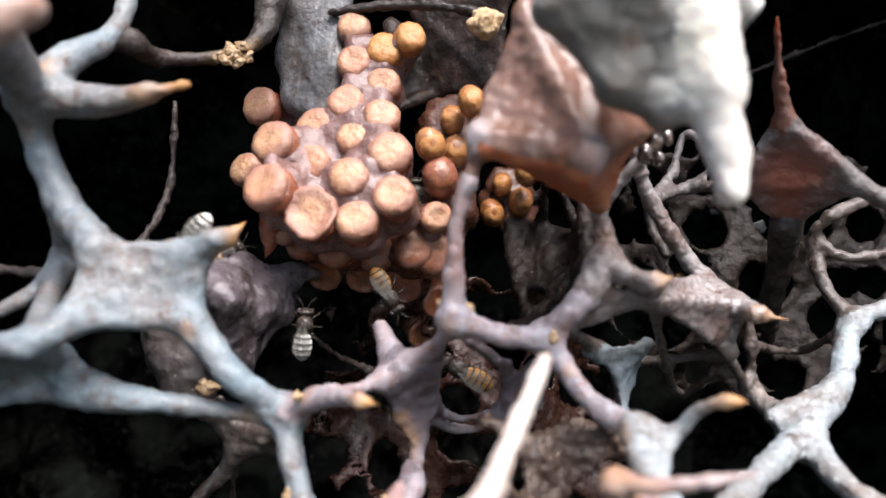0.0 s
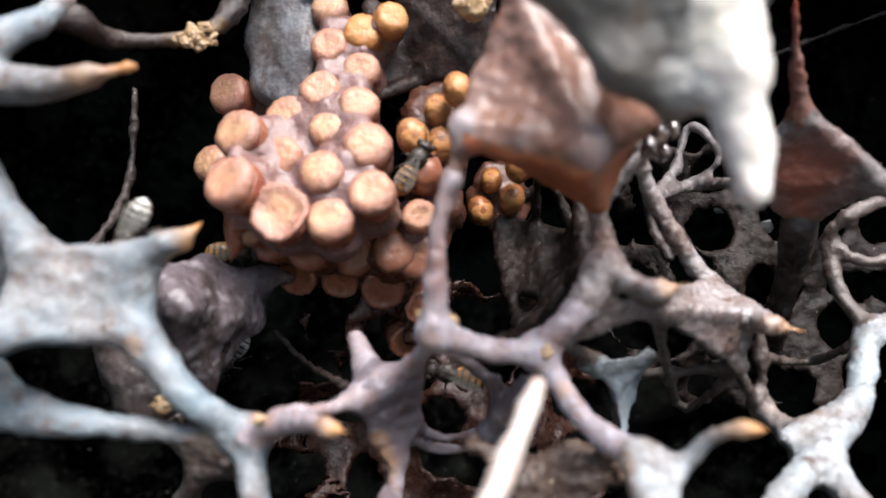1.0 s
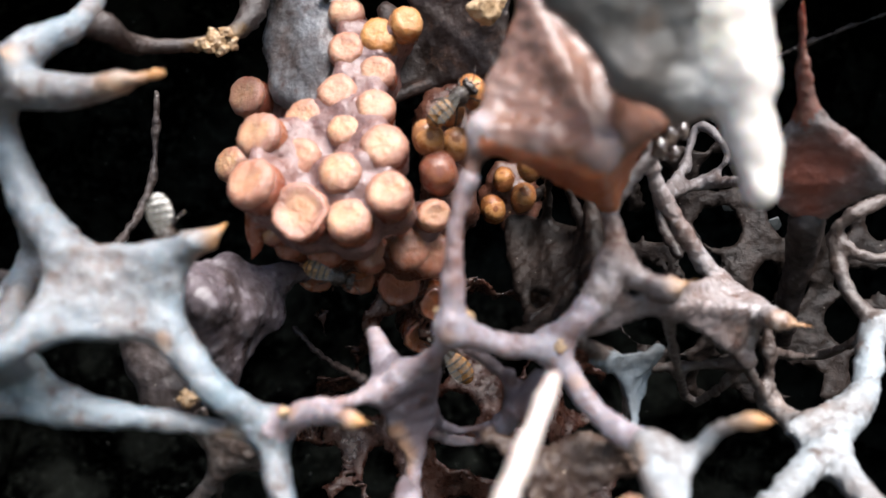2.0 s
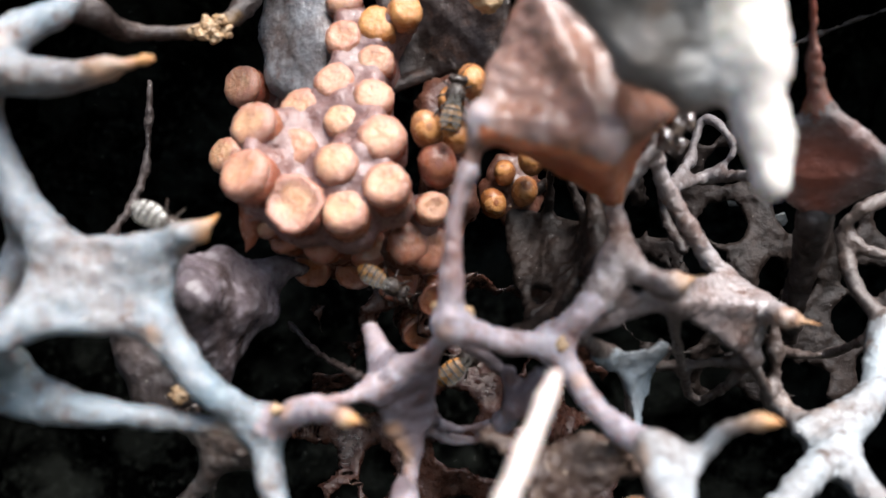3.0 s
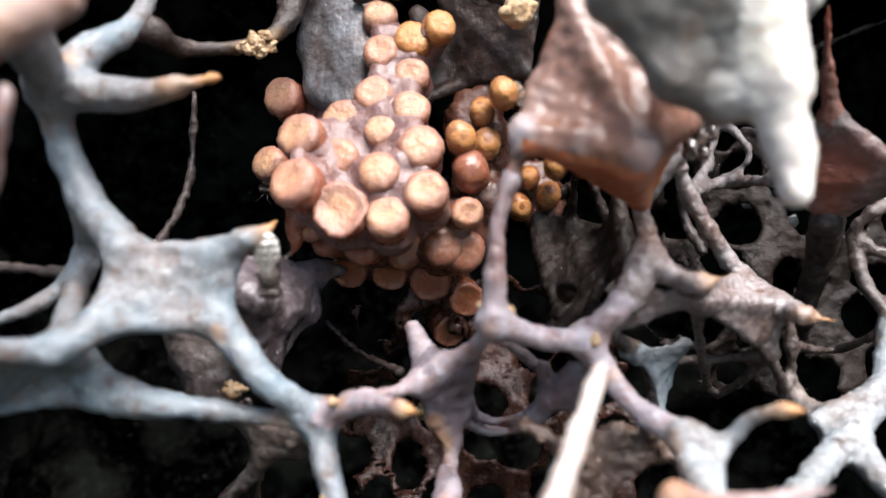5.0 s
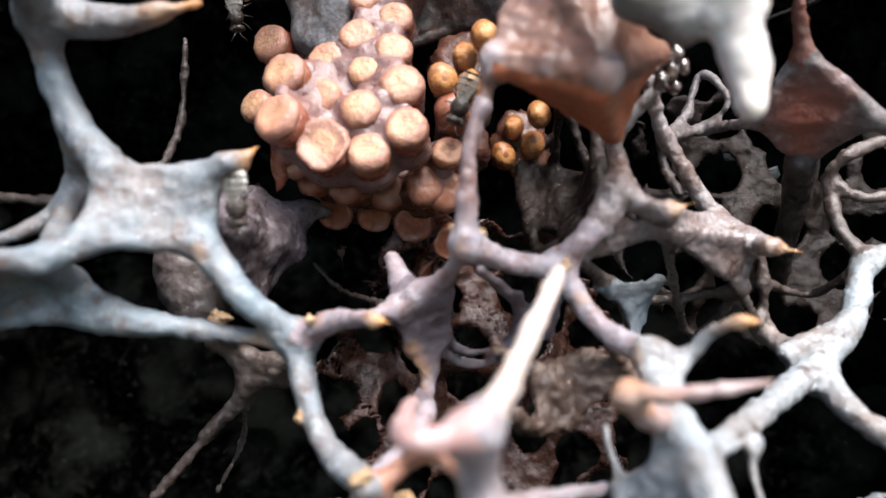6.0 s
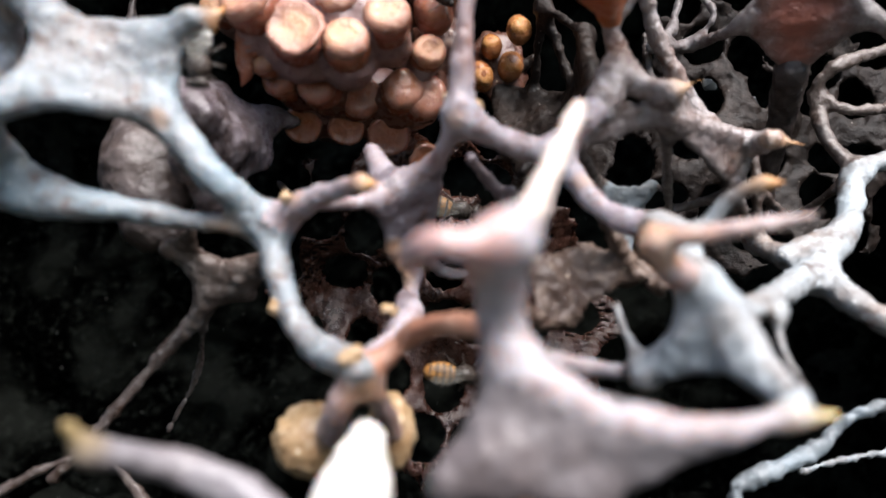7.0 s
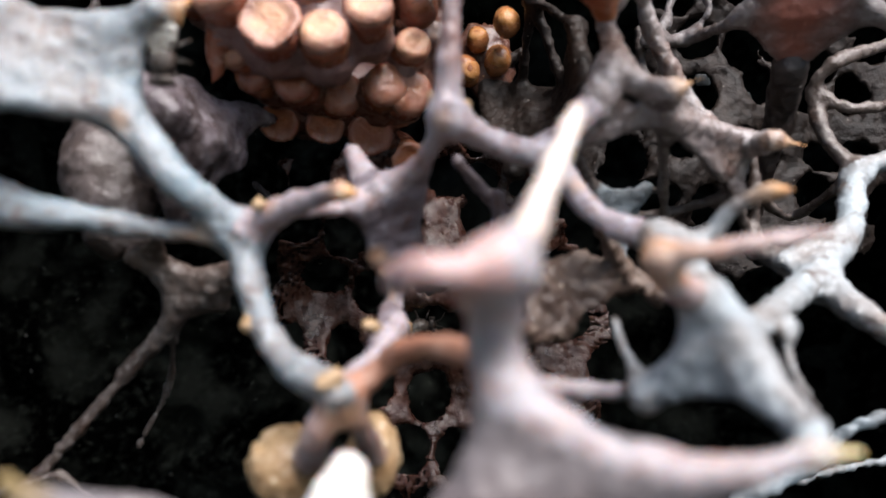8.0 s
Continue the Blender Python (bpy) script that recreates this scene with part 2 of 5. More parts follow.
def curve_through(points, step=0.8):
    """A smooth chain of (x, y, z, r) through the given ones."""
    p = np.array(points, float)
    if len(p) == 2:
        p = np.array([p[0], (p[0] + p[1]) / 2, p[1]])
    q = np.vstack([2 * p[0] - p[1], p, 2 * p[-1] - p[-2]])
    out = []
    for i in range(1, len(q) - 2):
        a, b, c, d = q[i - 1], q[i], q[i + 1], q[i + 2]
        k = max(2, int(np.linalg.norm(c[:3] - b[:3]) / step))
        for t in np.arange(k) / k:
            v = 0.5 * (2 * b + (c - a) * t + (2 * a - 5 * b + 4 * c - d) * t * t + (3 * b - a - 3 * c + d) * t**3)
            v[3] = b[3] + (c[3] - b[3]) * t
            out.append(v)
    return np.array(out + [p[-1]])


def far_from_chain(at, chain):
    best = np.full(len(at), 1e9)
    for a, b in zip(chain[:-1], chain[1:]):
        ab = b[:3] - a[:3]
        h = np.clip(((at - a[:3]) @ ab) / (ab @ ab + 1e-9), 0, 1)
        d = np.linalg.norm(at - a[:3] - h[:, None] * ab, axis=1) - (a[3] + (b[3] - a[3]) * h)
        np.minimum(best, d, out=best)
    return best


def far_from_triangle(at, a, b, c, thick):
    n = np.cross(b - a, c - a)
    n = n / np.linalg.norm(n)
    flat = np.abs((at - a) @ n)
    inside = np.ones(len(at), bool)
    best = np.full(len(at), 1e9)
    for p, q in ((a, b), (b, c), (c, a)):
        e = q - p
        inside &= (at - p) @ np.cross(n, e) >= 0
        h = np.clip(((at - p) @ e) / (e @ e), 0, 1)
        np.minimum(best, np.linalg.norm(at - p - h[:, None] * e, axis=1), out=best)
    return np.where(inside, flat, best) - thick


def far_from(shape, at):
    if len(shape[1][0]) == 3:
        return far_from_triangle(at, *(np.array(v, float) for v in shape[1]), shape[2])
    return far_from_chain(at, shape[2])


def surface(field, corner, h):
    """Vertices and quads of the field's zero surface (naive surface nets)."""
    inside = field < 0
    nx, ny, nz = (s - 1 for s in field.shape)
    count = np.zeros((nx, ny, nz))
    total = np.zeros((nx, ny, nz, 3))
    base = np.stack(np.meshgrid(np.arange(nx), np.arange(ny), np.arange(nz), indexing="ij"), -1).astype(float)
    corners = [(i, j, k) for i in (0, 1) for j in (0, 1) for k in (0, 1)]
    for a in corners:
        for axis in range(3):
            if a[axis]:
                continue
            b = tuple(v + (n == axis) for n, v in enumerate(a))
            fa = field[a[0] : a[0] + nx, a[1] : a[1] + ny, a[2] : a[2] + nz]
            fb = field[b[0] : b[0] + nx, b[1] : b[1] + ny, b[2] : b[2] + nz]
            cross = (fa < 0) != (fb < 0)
            t = np.where(cross, fa / np.where(cross, fa - fb, 1), 0)
            count += cross
            for n in range(3):
                total[..., n] += cross * (a[n] + (t if n == axis else 0))
    live = count > 0
    index = np.full(live.shape, -1)
    index[live] = np.arange(live.sum())
    verts = corner + h * (base[live] + total[live] / count[live][:, None])
    quads = []
    for axis in range(3):
        u, v = (axis + 1) % 3, (axis + 2) % 3
        lo = [slice(None)] * 3
        hi = [slice(None)] * 3
        lo[axis], hi[axis] = slice(None, -1), slice(1, None)
        a, b = inside[tuple(lo)], inside[tuple(hi)]
        for flip, where in ((False, a & ~b), (True, ~a & b)):
            at = np.argwhere(where)
            at = at[(at[:, u] > 0) & (at[:, v] > 0) & (at[:, u] < live.shape[u]) & (at[:, v] < live.shape[v]) & (at[:, axis] < live.shape[axis])]
            ring = []
            for du, dv in ((-1, -1), (0, -1), (0, 0), (-1, 0)):
                c = at.copy()
                c[:, u] += du
                c[:, v] += dv
                ring.append(index[c[:, 0], c[:, 1], c[:, 2]])
            q = np.stack(ring, 1)
            quads.append(q[:, ::-1] if flip else q)
    quads = np.concatenate(quads)
    return verts, quads[(quads >= 0).all(1)]


def melted(name, shapes, mats, label, category, h=0.28, blend=0.9, rough=0.09, group="", crumb=0.0, stains_and_sheen=()):
    """A thing of wax: tubes and webs run into one another like melted wax, then cut into one part for each of them."""
    shapes = [s if len(s[1][0]) == 3 else (*s, curve_through(s[1])) for s in shapes]
    pts = np.array([p[:3] for s in shapes for p in s[1]])
    fat = max(max((p[3] for s in shapes if len(s[1][0]) == 4 for p in s[1]), default=0), 1.2) + blend + 2 * h
    corner, top = pts.min(0) - fat, pts.max(0) + fat
    dims = np.ceil((top - corner) / h).astype(int) + 1
    field = np.full(dims, 9.0)
    for s in shapes:
        own = np.array([p[:3] for p in (s[2] if len(s[1][0]) == 4 else s[1])])
        lo = np.maximum(((own.min(0) - fat - corner) / h).astype(int), 0)
        hi = np.minimum(np.ceil((own.max(0) + fat - corner) / h).astype(int) + 1, dims)
        grid = np.stack(np.meshgrid(*(corner[n] + h * np.arange(lo[n], hi[n]) for n in range(3)), indexing="ij"), -1)
        d = far_from(s, grid.reshape(-1, 3)).reshape(grid.shape[:3])
        box = tuple(slice(a, b) for a, b in zip(lo, hi))
        old = field[box]
        k = np.maximum(blend - np.abs(old - d), 0) / blend
        field[box] = np.minimum(old, d) - k * k * blend / 4
    verts, quads = surface(field, corner, h)
    # even out the steps of the grid
    for _ in range(2):
        total, count = np.zeros_like(verts), np.zeros(len(verts))
        for i in range(4):
            for j in (1, 3):
                np.add.at(total, quads[:, i], verts[quads[:, (i + j) % 4]])
                np.add.at(count, quads[:, i], 1)
        verts = 0.45 * verts + 0.55 * total / np.maximum(count, 1)[:, None]

    # uneven skin
    def normals():
        n = np.zeros_like(verts)
        a, b, c, d = (verts[quads[:, i]] for i in range(4))
        f = np.cross(c - a, d - b)
        for i in range(4):
            np.add.at(n, quads[:, i], f)
        return n / (np.linalg.norm(n, axis=1, keepdims=True) + 1e-12)

    push = np.array([noise.noise(Vector(v * 0.45)) * 2.0 + noise.noise(Vector(v * 1.5)) * 1.2 for v in verts])
    if crumb:
        push = push + crumb / rough * np.array([noise.noise(Vector(v * 2.3)) + abs(noise.noise(Vector(v * 0.9))) for v in verts])
    verts = verts + normals() * (push * rough)[:, None]
    nrm = normals()
    tips = [s for s in shapes if s[0] == "tip"]
    heat = np.zeros(len(verts))
    for s in tips:
        heat = np.maximum(heat, 0.5 * (1 - np.clip((far_from(s, verts) + 0.3) / 1.3, 0, 1)))
        end = min((s[2][0], s[2][-1]), key=lambda v: v[3])[:3]
        heat = np.maximum(heat, 0.95 - np.linalg.norm(verts - end, axis=1) / 2.6)
    for x, y, z, r, *k in stains_and_sheen:
        heat = np.maximum(heat, (k[0] if k else 0.45) * (1 - np.linalg.norm(verts - (x, y, z), axis=1) / r))
    owner = np.argmin(np.stack([far_from(s, verts) for s in shapes]), 0)
    face_owner = owner[quads[:, 0]]
    thing = tagged(new(name), label, category, group)
    for n, s in enumerate(shapes):
        mine = quads[face_owner == n]
        if len(mine) < 4:
            continue
        used, flat = np.unique(mine, return_inverse=True)
        data = bpy.data.meshes.new(s[0])
        data.from_pydata(verts[used] * MM, [], flat.reshape(-1, 4).tolist())
        data.polygons.foreach_set("use_smooth", np.ones(len(data.polygons), bool))
        data.normals_split_custom_set_from_vertices(nrm[used].tolist())
        data.attributes.new("tip", "FLOAT", "POINT").data.foreach_set("value", heat[used].astype(np.float32))
        part(s[0], data, mats.get(s[0], mats[""]), thing)
    return thing


def lathe(profile, sides=20, wobble=0.0, seed=0, cap=True):
    """A bmesh turned round z from (radius, height) pairs, in metres."""
    rnd = random.Random(seed)
    shift = [1 + wobble * rnd.uniform(-1, 1) for _ in range(sides)]
    bm = bmesh.new()
    rings = []
    for r, z in profile:
        rings.append([bm.verts.new((r * MM * shift[i] * math.cos(2 * math.pi * i / sides), r * MM * shift[i] * math.sin(2 * math.pi * i / sides), z * MM)) for i in range(sides)])
    for a, b in zip(rings[:-1], rings[1:]):
        for i in range(sides):
            bm.faces.new((a[i], a[(i + 1) % sides], b[(i + 1) % sides], b[i]))
    if cap:
        bm.faces.new(rings[-1])
        bm.faces.new(rings[0][::-1])
    for f in bm.faces:
        f.smooth = True
    return bm


def done(bm, name):
    data = bpy.data.meshes.new(name)
    bm.to_mesh(data)
    bm.free()
    return data


def blob(name, radii, seed=0, rough=0.08, freq=0.5, subdiv=4):
    """An uneven rounded lump, radii in millimetres."""
    bm = bmesh.new()
    bmesh.ops.create_icosphere(bm, subdivisions=subdiv, radius=1.0)
    off = Vector((seed * 3.1, seed * 7.7, seed * 1.3))
    for v in bm.verts:
        p = Vector((v.co.x * radii[0], v.co.y * radii[1], v.co.z * radii[2]))
        k = 1 + rough * (noise.noise(p * freq + off) + 0.5 * noise.noise(p * freq * 3 + off))
        v.co = p * k * MM
    for f in bm.faces:
        f.smooth = True
    return done(bm, name)


# ---- the hollow in the trunk: back, sides, floor and roof of rotten wood blackened for depth shade, open in front ----
def rough_sheet(name, size_u, size_v, amp, seed, cells=90):
    bm = bmesh.new()
    off = Vector((seed * 11.3, seed * 5.9, 0))
    grid = []
    for i in range(cells + 1):
        row = []
        for j in range(cells + 1):
            u, v = (i / cells - 0.5) * size_u, (j / cells - 0.5) * size_v
            p = Vector((u, v, 0)) * 0.06 + off
            w = amp * (noise.noise(p) + 0.5 * noise.noise(p * 3) + 0.25 * noise.noise(p * 8))
            row.append(bm.verts.new((u * MM, v * MM, w * MM)))
        grid.append(row)
    for i in range(cells):
        for j in range(cells):
            bm.faces.new((grid[i][j], grid[i + 1][j], grid[i + 1][j + 1], grid[i][j + 1])).smooth = True
    bmesh.ops.solidify(bm, geom=bm.faces[:], thickness=-6 * MM)
    return done(bm, name)


def hollow():
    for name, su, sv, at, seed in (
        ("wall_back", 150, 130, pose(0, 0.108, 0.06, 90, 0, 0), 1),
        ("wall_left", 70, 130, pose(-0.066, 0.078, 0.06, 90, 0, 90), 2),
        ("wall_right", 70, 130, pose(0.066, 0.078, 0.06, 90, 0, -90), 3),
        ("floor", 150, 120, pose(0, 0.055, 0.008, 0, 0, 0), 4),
        # Unseen roof, added to close the hollow and keep sun off the back.
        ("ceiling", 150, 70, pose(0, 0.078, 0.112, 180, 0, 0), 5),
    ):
        ob = part(name, rough_sheet(name, su, sv, 7.0, seed, 120), SHADED_WOOD)
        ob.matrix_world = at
        tagged(ob, "crumbly rotten wood of the nest hollow, its colour blackened for depth shade", "wall" if "wall" in name else name, kind="structure")


hollow()

LEFT = [
    tube("strand", (-21.2, 42.1, 60.0, 1.2), (-24.4, 43.8, 63.3, 0.98), (-25.8, 43.8, 66.8, 0.94), (-25.7, 42.9, 69.6, 1.1)),
    tube("strand", (-25.7, 42.9, 69.6, 1.4), (-20.4, 41.9, 69.0, 0.9), (-18.0, 41.4, 69.3, 0.61)),
    tube("tip", (-18.0, 41.4, 69.3, 0.5), (-16.6, 41.3, 69.6, 0.42), (-15.4, 41.2, 69.9, 0.32)),
    tube("strand", (-25.7, 42.9, 69.6, 1.3), (-23.7, 43.9, 72.3, 0.98), (-22.7, 46.0, 73.9, 0.74), (-22.4, 48.0, 76.3, 0.66), (-22.7, 51.1, 81.4, 0.66)),
    tube("strand", (-25.7, 42.9, 69.6, 1.2), (-24.1, 37.9, 70.9, 1.3), (-22.7, 31.9, 72.3, 1.6)),
    web(0.6, (-21.2, 42.1, 60.0), (-15.2, 43.0, 59.9), (-15.7, 43.0, 55.4)),
    web(0.6, (-21.2, 42.1, 60.0), (-15.7, 43.0, 55.4), (-21.8, 40.2, 55.9)),
    tube("strand", (-15.2, 43.0, 59.9, 0.82), (-14.0, 41.9, 60.6, 0.45)),
    tube("tip", (-14.0, 42.6, 60.6, 0.46), (-13.2, 43.2, 61.1, 0.4), (-12.5, 43.6, 61.7, 0.2)),
    tube("tip", (-14.2, 42.6, 60.6, 0.4), (-13.3, 43.6, 60.4, 0.26)),
    tube("strand", (-21.8, 40.2, 55.9, 1.1), (-23.2, 38.3, 54.7, 0.7), (-26.9, 37.6, 54.8, 0.74), (-30.5, 37.6, 54.7, 0.74)),
    tube("strand", (-24.4, 43.8, 63.3, 0.82), (-26.2, 47.2, 58.9, 0.7), (-23.2, 38.3, 54.7, 0.66)),
    tube("strand", (-15.7, 43.0, 55.4, 1.1), (-12.9, 42.5, 52.0, 0.86), (-10.0, 44.1, 49.5, 0.98)),
    tube("arm", (-10.0, 44.1, 49.5, 0.98), (-7.6, 42.2, 50.8, 0.72), (-6.0, 40.4, 51.3, 0.56), (-4.7, 38.6, 51.5, 0.4)),
    tube("tip", (-4.7, 38.6, 51.5, 0.3), (-3.5, 38.1, 51.3, 0.16)),
    tube("strand", (-10.0, 44.1, 49.5, 1), (-9.4, 42.9, 46.6, 0.82), (-7.7, 41.0, 43.5, 0.78), (-4.7, 37.2, 42.4, 0.9)),
    tube("strand", (-23.2, 38.3, 54.7, 0.74), (-24.7, 43.9, 53.0, 0.98), (-23.6, 43.9, 50.9, 1.1), (-19.1, 43.6, 50.4, 0.74), (-15.0, 44.2, 49.8, 0.57), (-12.4, 43.7, 49.5, 0.49), (-10.0, 44.1, 49.5, 0.66)),
    web(0.45, (-26.9, 37.6, 54.8), (-24.7, 43.9, 53.0), (-29.5, 42.5, 50.5)),
    web(0.52, (-24.7, 43.9, 53.0), (-23.6, 43.9, 50.9), (-29.5, 42.5, 50.5)),
    web(0.45, (-24.7, 43.9, 53.0), (-23.6, 43.9, 50.9), (-19.1, 43.6, 50.4)),
    tube("strand", (-35.1, 44.5, 54.7, 0.49), (-31.5, 44.6, 55.2, 0.41), (-28.1, 45.6, 56.6, 0.57), (-26.2, 47.2, 58.9, 0.66)),
]
CENTRE = [
    tube("strand", (-4.7, 37.5, 42.3, 0.74), (-2.9, 41.5, 43.3, 0.55), (-1.8, 45, 44.3, 0.55), (-1.9, 48.6, 44.7, 0.55), (-1.6, 49.6, 46.5, 0.5)),
    tube("strand", (-8.2, 42.8, 51, 0.6), (-6.1, 44.6, 50.9, 0.42), (-4.2, 46, 51.2, 0.42), (-2.1, 46.4, 52.6, 0.5), (-0.3, 44.8, 53.9, 0.5), (0.5, 42.2, 55.8, 0.7)),
    tube("strand", (-4.5, 48.9, 54.5, 0.5), (-3.8, 48.5, 53.1, 0.85), (-2.9, 47, 51.6, 0.7)),
    web(0.3, (-3.9, 48.5, 53.1), (-4.2, 46, 51.2), (-2.1, 46.4, 52.6)),
    web(0.28, (-4.2, 46, 51.2), (-0.6, 47.4, 52.1), (-0.9, 49.4, 48.6)),
    web(0.28, (-4.2, 46, 51.2), (-0.9, 49.4, 48.6), (-3.1, 48.6, 48.1)),
    web(0.28, (-3.1, 48.6, 48.1), (-0.9, 49.4, 48.6), (-1.8, 49, 45.6)),
    web(0.26, (-2.1, 46.4, 52.6), (-0.6, 47.4, 52.1), (-4.2, 46, 51.2)),
    web(0.26, (-3.2, 42.5, 43.4), (-1.8, 45, 44.3), (-2.4, 47, 45.5)),
    tube("rim", (-0.2, 45.5, 53.6, 0.4), (-0.6, 47.6, 51.7, 0.34), (-0.7, 49.4, 49.4, 0.32), (0.7, 51, 47.5, 0.3), (3, 51.4, 47.6, 0.3), (4.5, 50, 49.3, 0.34), (4.5, 48, 52.1, 0.36)),
    tube("strand", (-1.4, 50, 47.8, 0.42), (0.3, 51.8, 46.6, 0.36), (2.4, 52, 46.3, 0.38), (4.2, 50.5, 47.6, 0.45), (5.2, 49, 49.3, 0.5)),
    web(0.26, (4.2, 50.5, 47.6), (5.2, 49, 49.3), (6.2, 47, 52.2)),
    web(0.26, (5.2, 49, 49.3), (6.6, 47.5, 49), (7, 46.2, 52.3)),
    web(0.26, (5.2, 49, 49.3), (6.2, 47, 52.2), (7, 46.2, 52.3)),
    tube("rim", (1.7, 46.5, 53.9, 0.42), (4.3, 49.6, 51.6, 0.45), (6, 49.4, 50.1, 0.4)),
    tube("strand", (0.5, 42.2, 55.8, 0.78), (0.7, 41.8, 59.1, 0.61), (0.8, 41.6, 61.8, 0.49), (1.6, 41.6, 64.1, 0.66)),
    tube("strand", (0.5, 42.2, 55.8, 0.78), (3.5, 43.9, 54.5, 0.74), (6.8, 45.5, 54.1, 0.9)),
    tube("strand", (6.8, 45.5, 54.1, 0.82), (9.2, 43.2, 50.5, 0.66), (11.2, 40.5, 49.4, 0.9)),
    tube("strand", (6.8, 45.5, 54.1, 0.9), (8.3, 44.6, 55.9, 0.82), (9.4, 44.9, 57.2, 0.82)),
]
PILLAR = [
    tube("spike", (5, 33.7, 54.6, 0.42), (4.1, 32.4, 53.2, 0.5), (2.9, 30.4, 51.2, 0.56), (1.7, 28.4, 49.5, 0.62), (0.9, 27.2, 48.8, 0.7)),
    tube("strand", (0.9, 27.2, 48.8, 0.74), (0.9, 28.8, 47.1, 0.92), (1.1, 29.8, 45.4, 0.98), (1.4, 29.4, 44.2, 0.95)),
    tube("arm", (0.9, 27.2, 48.8, 0.66), (-0.7, 26.4, 48.5, 0.56), (-1.9, 26.2, 48.5, 0.56), (-2.3, 29, 48.1, 0.5), (-2.3, 36, 47.5, 0.45)),
    web(0.4, (0.1, 27, 48.5), (0.9, 28.8, 47.1), (-0.3, 28.4, 47.7), "arm"),
    tube("strand", (1.4, 29.4, 44.2, 0.74), (3, 28.5, 43, 0.56), (5.8, 27.8, 42.1, 0.52), (8.8, 27.4, 42.1, 0.46), (11.1, 27.4, 42.5, 0.42)),
    tube("tip", (11.1, 27.4, 42.5, 0.36), (12.9, 27.5, 42.5, 0.18)),
    web(0.5, (1.4, 29.4, 44.2), (3, 28.5, 43), (0.6, 28.6, 40.8), "flap"),
    web(0.5, (1.4, 29.4, 44.2), (0.6, 28.6, 40.8), (-1.1, 28.6, 39.9), "flap"),
    web(0.5, (3, 28.5, 43), (5.8, 27.8, 42.1), (0.6, 28.6, 40.8), "flap"),
    web(0.5, (5.8, 27.8, 42.1), (4.2, 28, 39.6), (0.6, 28.6, 40.8), "flap"),
    web(0.45, (5.8, 27.8, 42.1), (8.7, 27.5, 41.9), (4.2, 28, 39.6), "flap"),
    web(0.5, (0.6, 28.6, 40.8), (-1.1, 28.6, 39.9), (4.2, 28, 39.6), "flap"),
    tube("strand", (1.7, 30, 44.4, 0.6), (3.4, 32.5, 43.7, 0.46), (6.3, 36, 42.7, 0.44), (9.3, 39, 42, 0.46), (12.2, 40.4, 42.6, 0.5)),
]
ROD = [
    tube("tip", (8.2, 33.8, 48.5, 0.2), (8.3, 33, 48.7, 0.42)),
    tube("spike", (8.3, 33, 48.7, 0.5), (9.8, 31.8, 49, 0.46), (12, 31.2, 49.4, 0.36), (14.3, 31, 49.9, 0.16)),
    tube("strand", (8.4, 33.2, 48.6, 0.56), (9.4, 34, 47.4, 0.7), (11, 35, 47.1, 0.74)),
]
RIGHT = [
    web(0.52, (25.4, 48.5, 46.9), (23.4, 49.1, 48.0), (29.3, 50.7, 50.1)),
    tube("strand", (25.4, 48.5, 46.9, 1.1), (29.3, 50.7, 50.1, 0.86), (32.3, 53.7, 54.3, 0.78), (38.0, 54.1, 55.9, 0.74)),
    tube("strand", (25.4, 48.5, 46.9, 0.98), (24.0, 53.6, 48.9, 0.66)),
    tube("strand", (25.4, 48.5, 46.9, 1.1), (26.1, 43.9, 44.5, 0.82), (28.8, 42.7, 43.1, 0.82)),
    tube("strand", (25.4, 48.5, 46.9, 0.98), (18.2, 41.5, 45.4, 0.74), (12.1, 33.9, 45.4, 0.66)),
    tube("loop", (32.3, 53.7, 54.3, 0.66), (30.8, 55.6, 57.1, 0.57), (30.8, 56.9, 60.8, 0.53), (31.4, 55.7, 62.7, 0.53), (38.4, 57.2, 65.1, 0.49)),
    tube("loop", (30.8, 56.9, 60.8, 0.41), (33.0, 55.5, 59.3, 0.41), (40.3, 57.0, 60.5, 0.41)),
    tube("loop", (24.0, 53.6, 48.9, 0.45), (23.6, 52.5, 52.6, 0.37), (23.1, 52.3, 55.3, 0.33)),
    tube("loop", (23.6, 52.5, 52.6, 0.41), (30.7, 59.7, 51.1, 0.37), (30.9, 54.8, 52.9, 0.41), (32.3, 53.7, 54.3, 0.49)),
    tube("loop", (24.0, 53.6, 48.9, 0.41), (20.9, 50.2, 52.4, 0.41), (21.9, 50.3, 55.8, 0.53)),
]
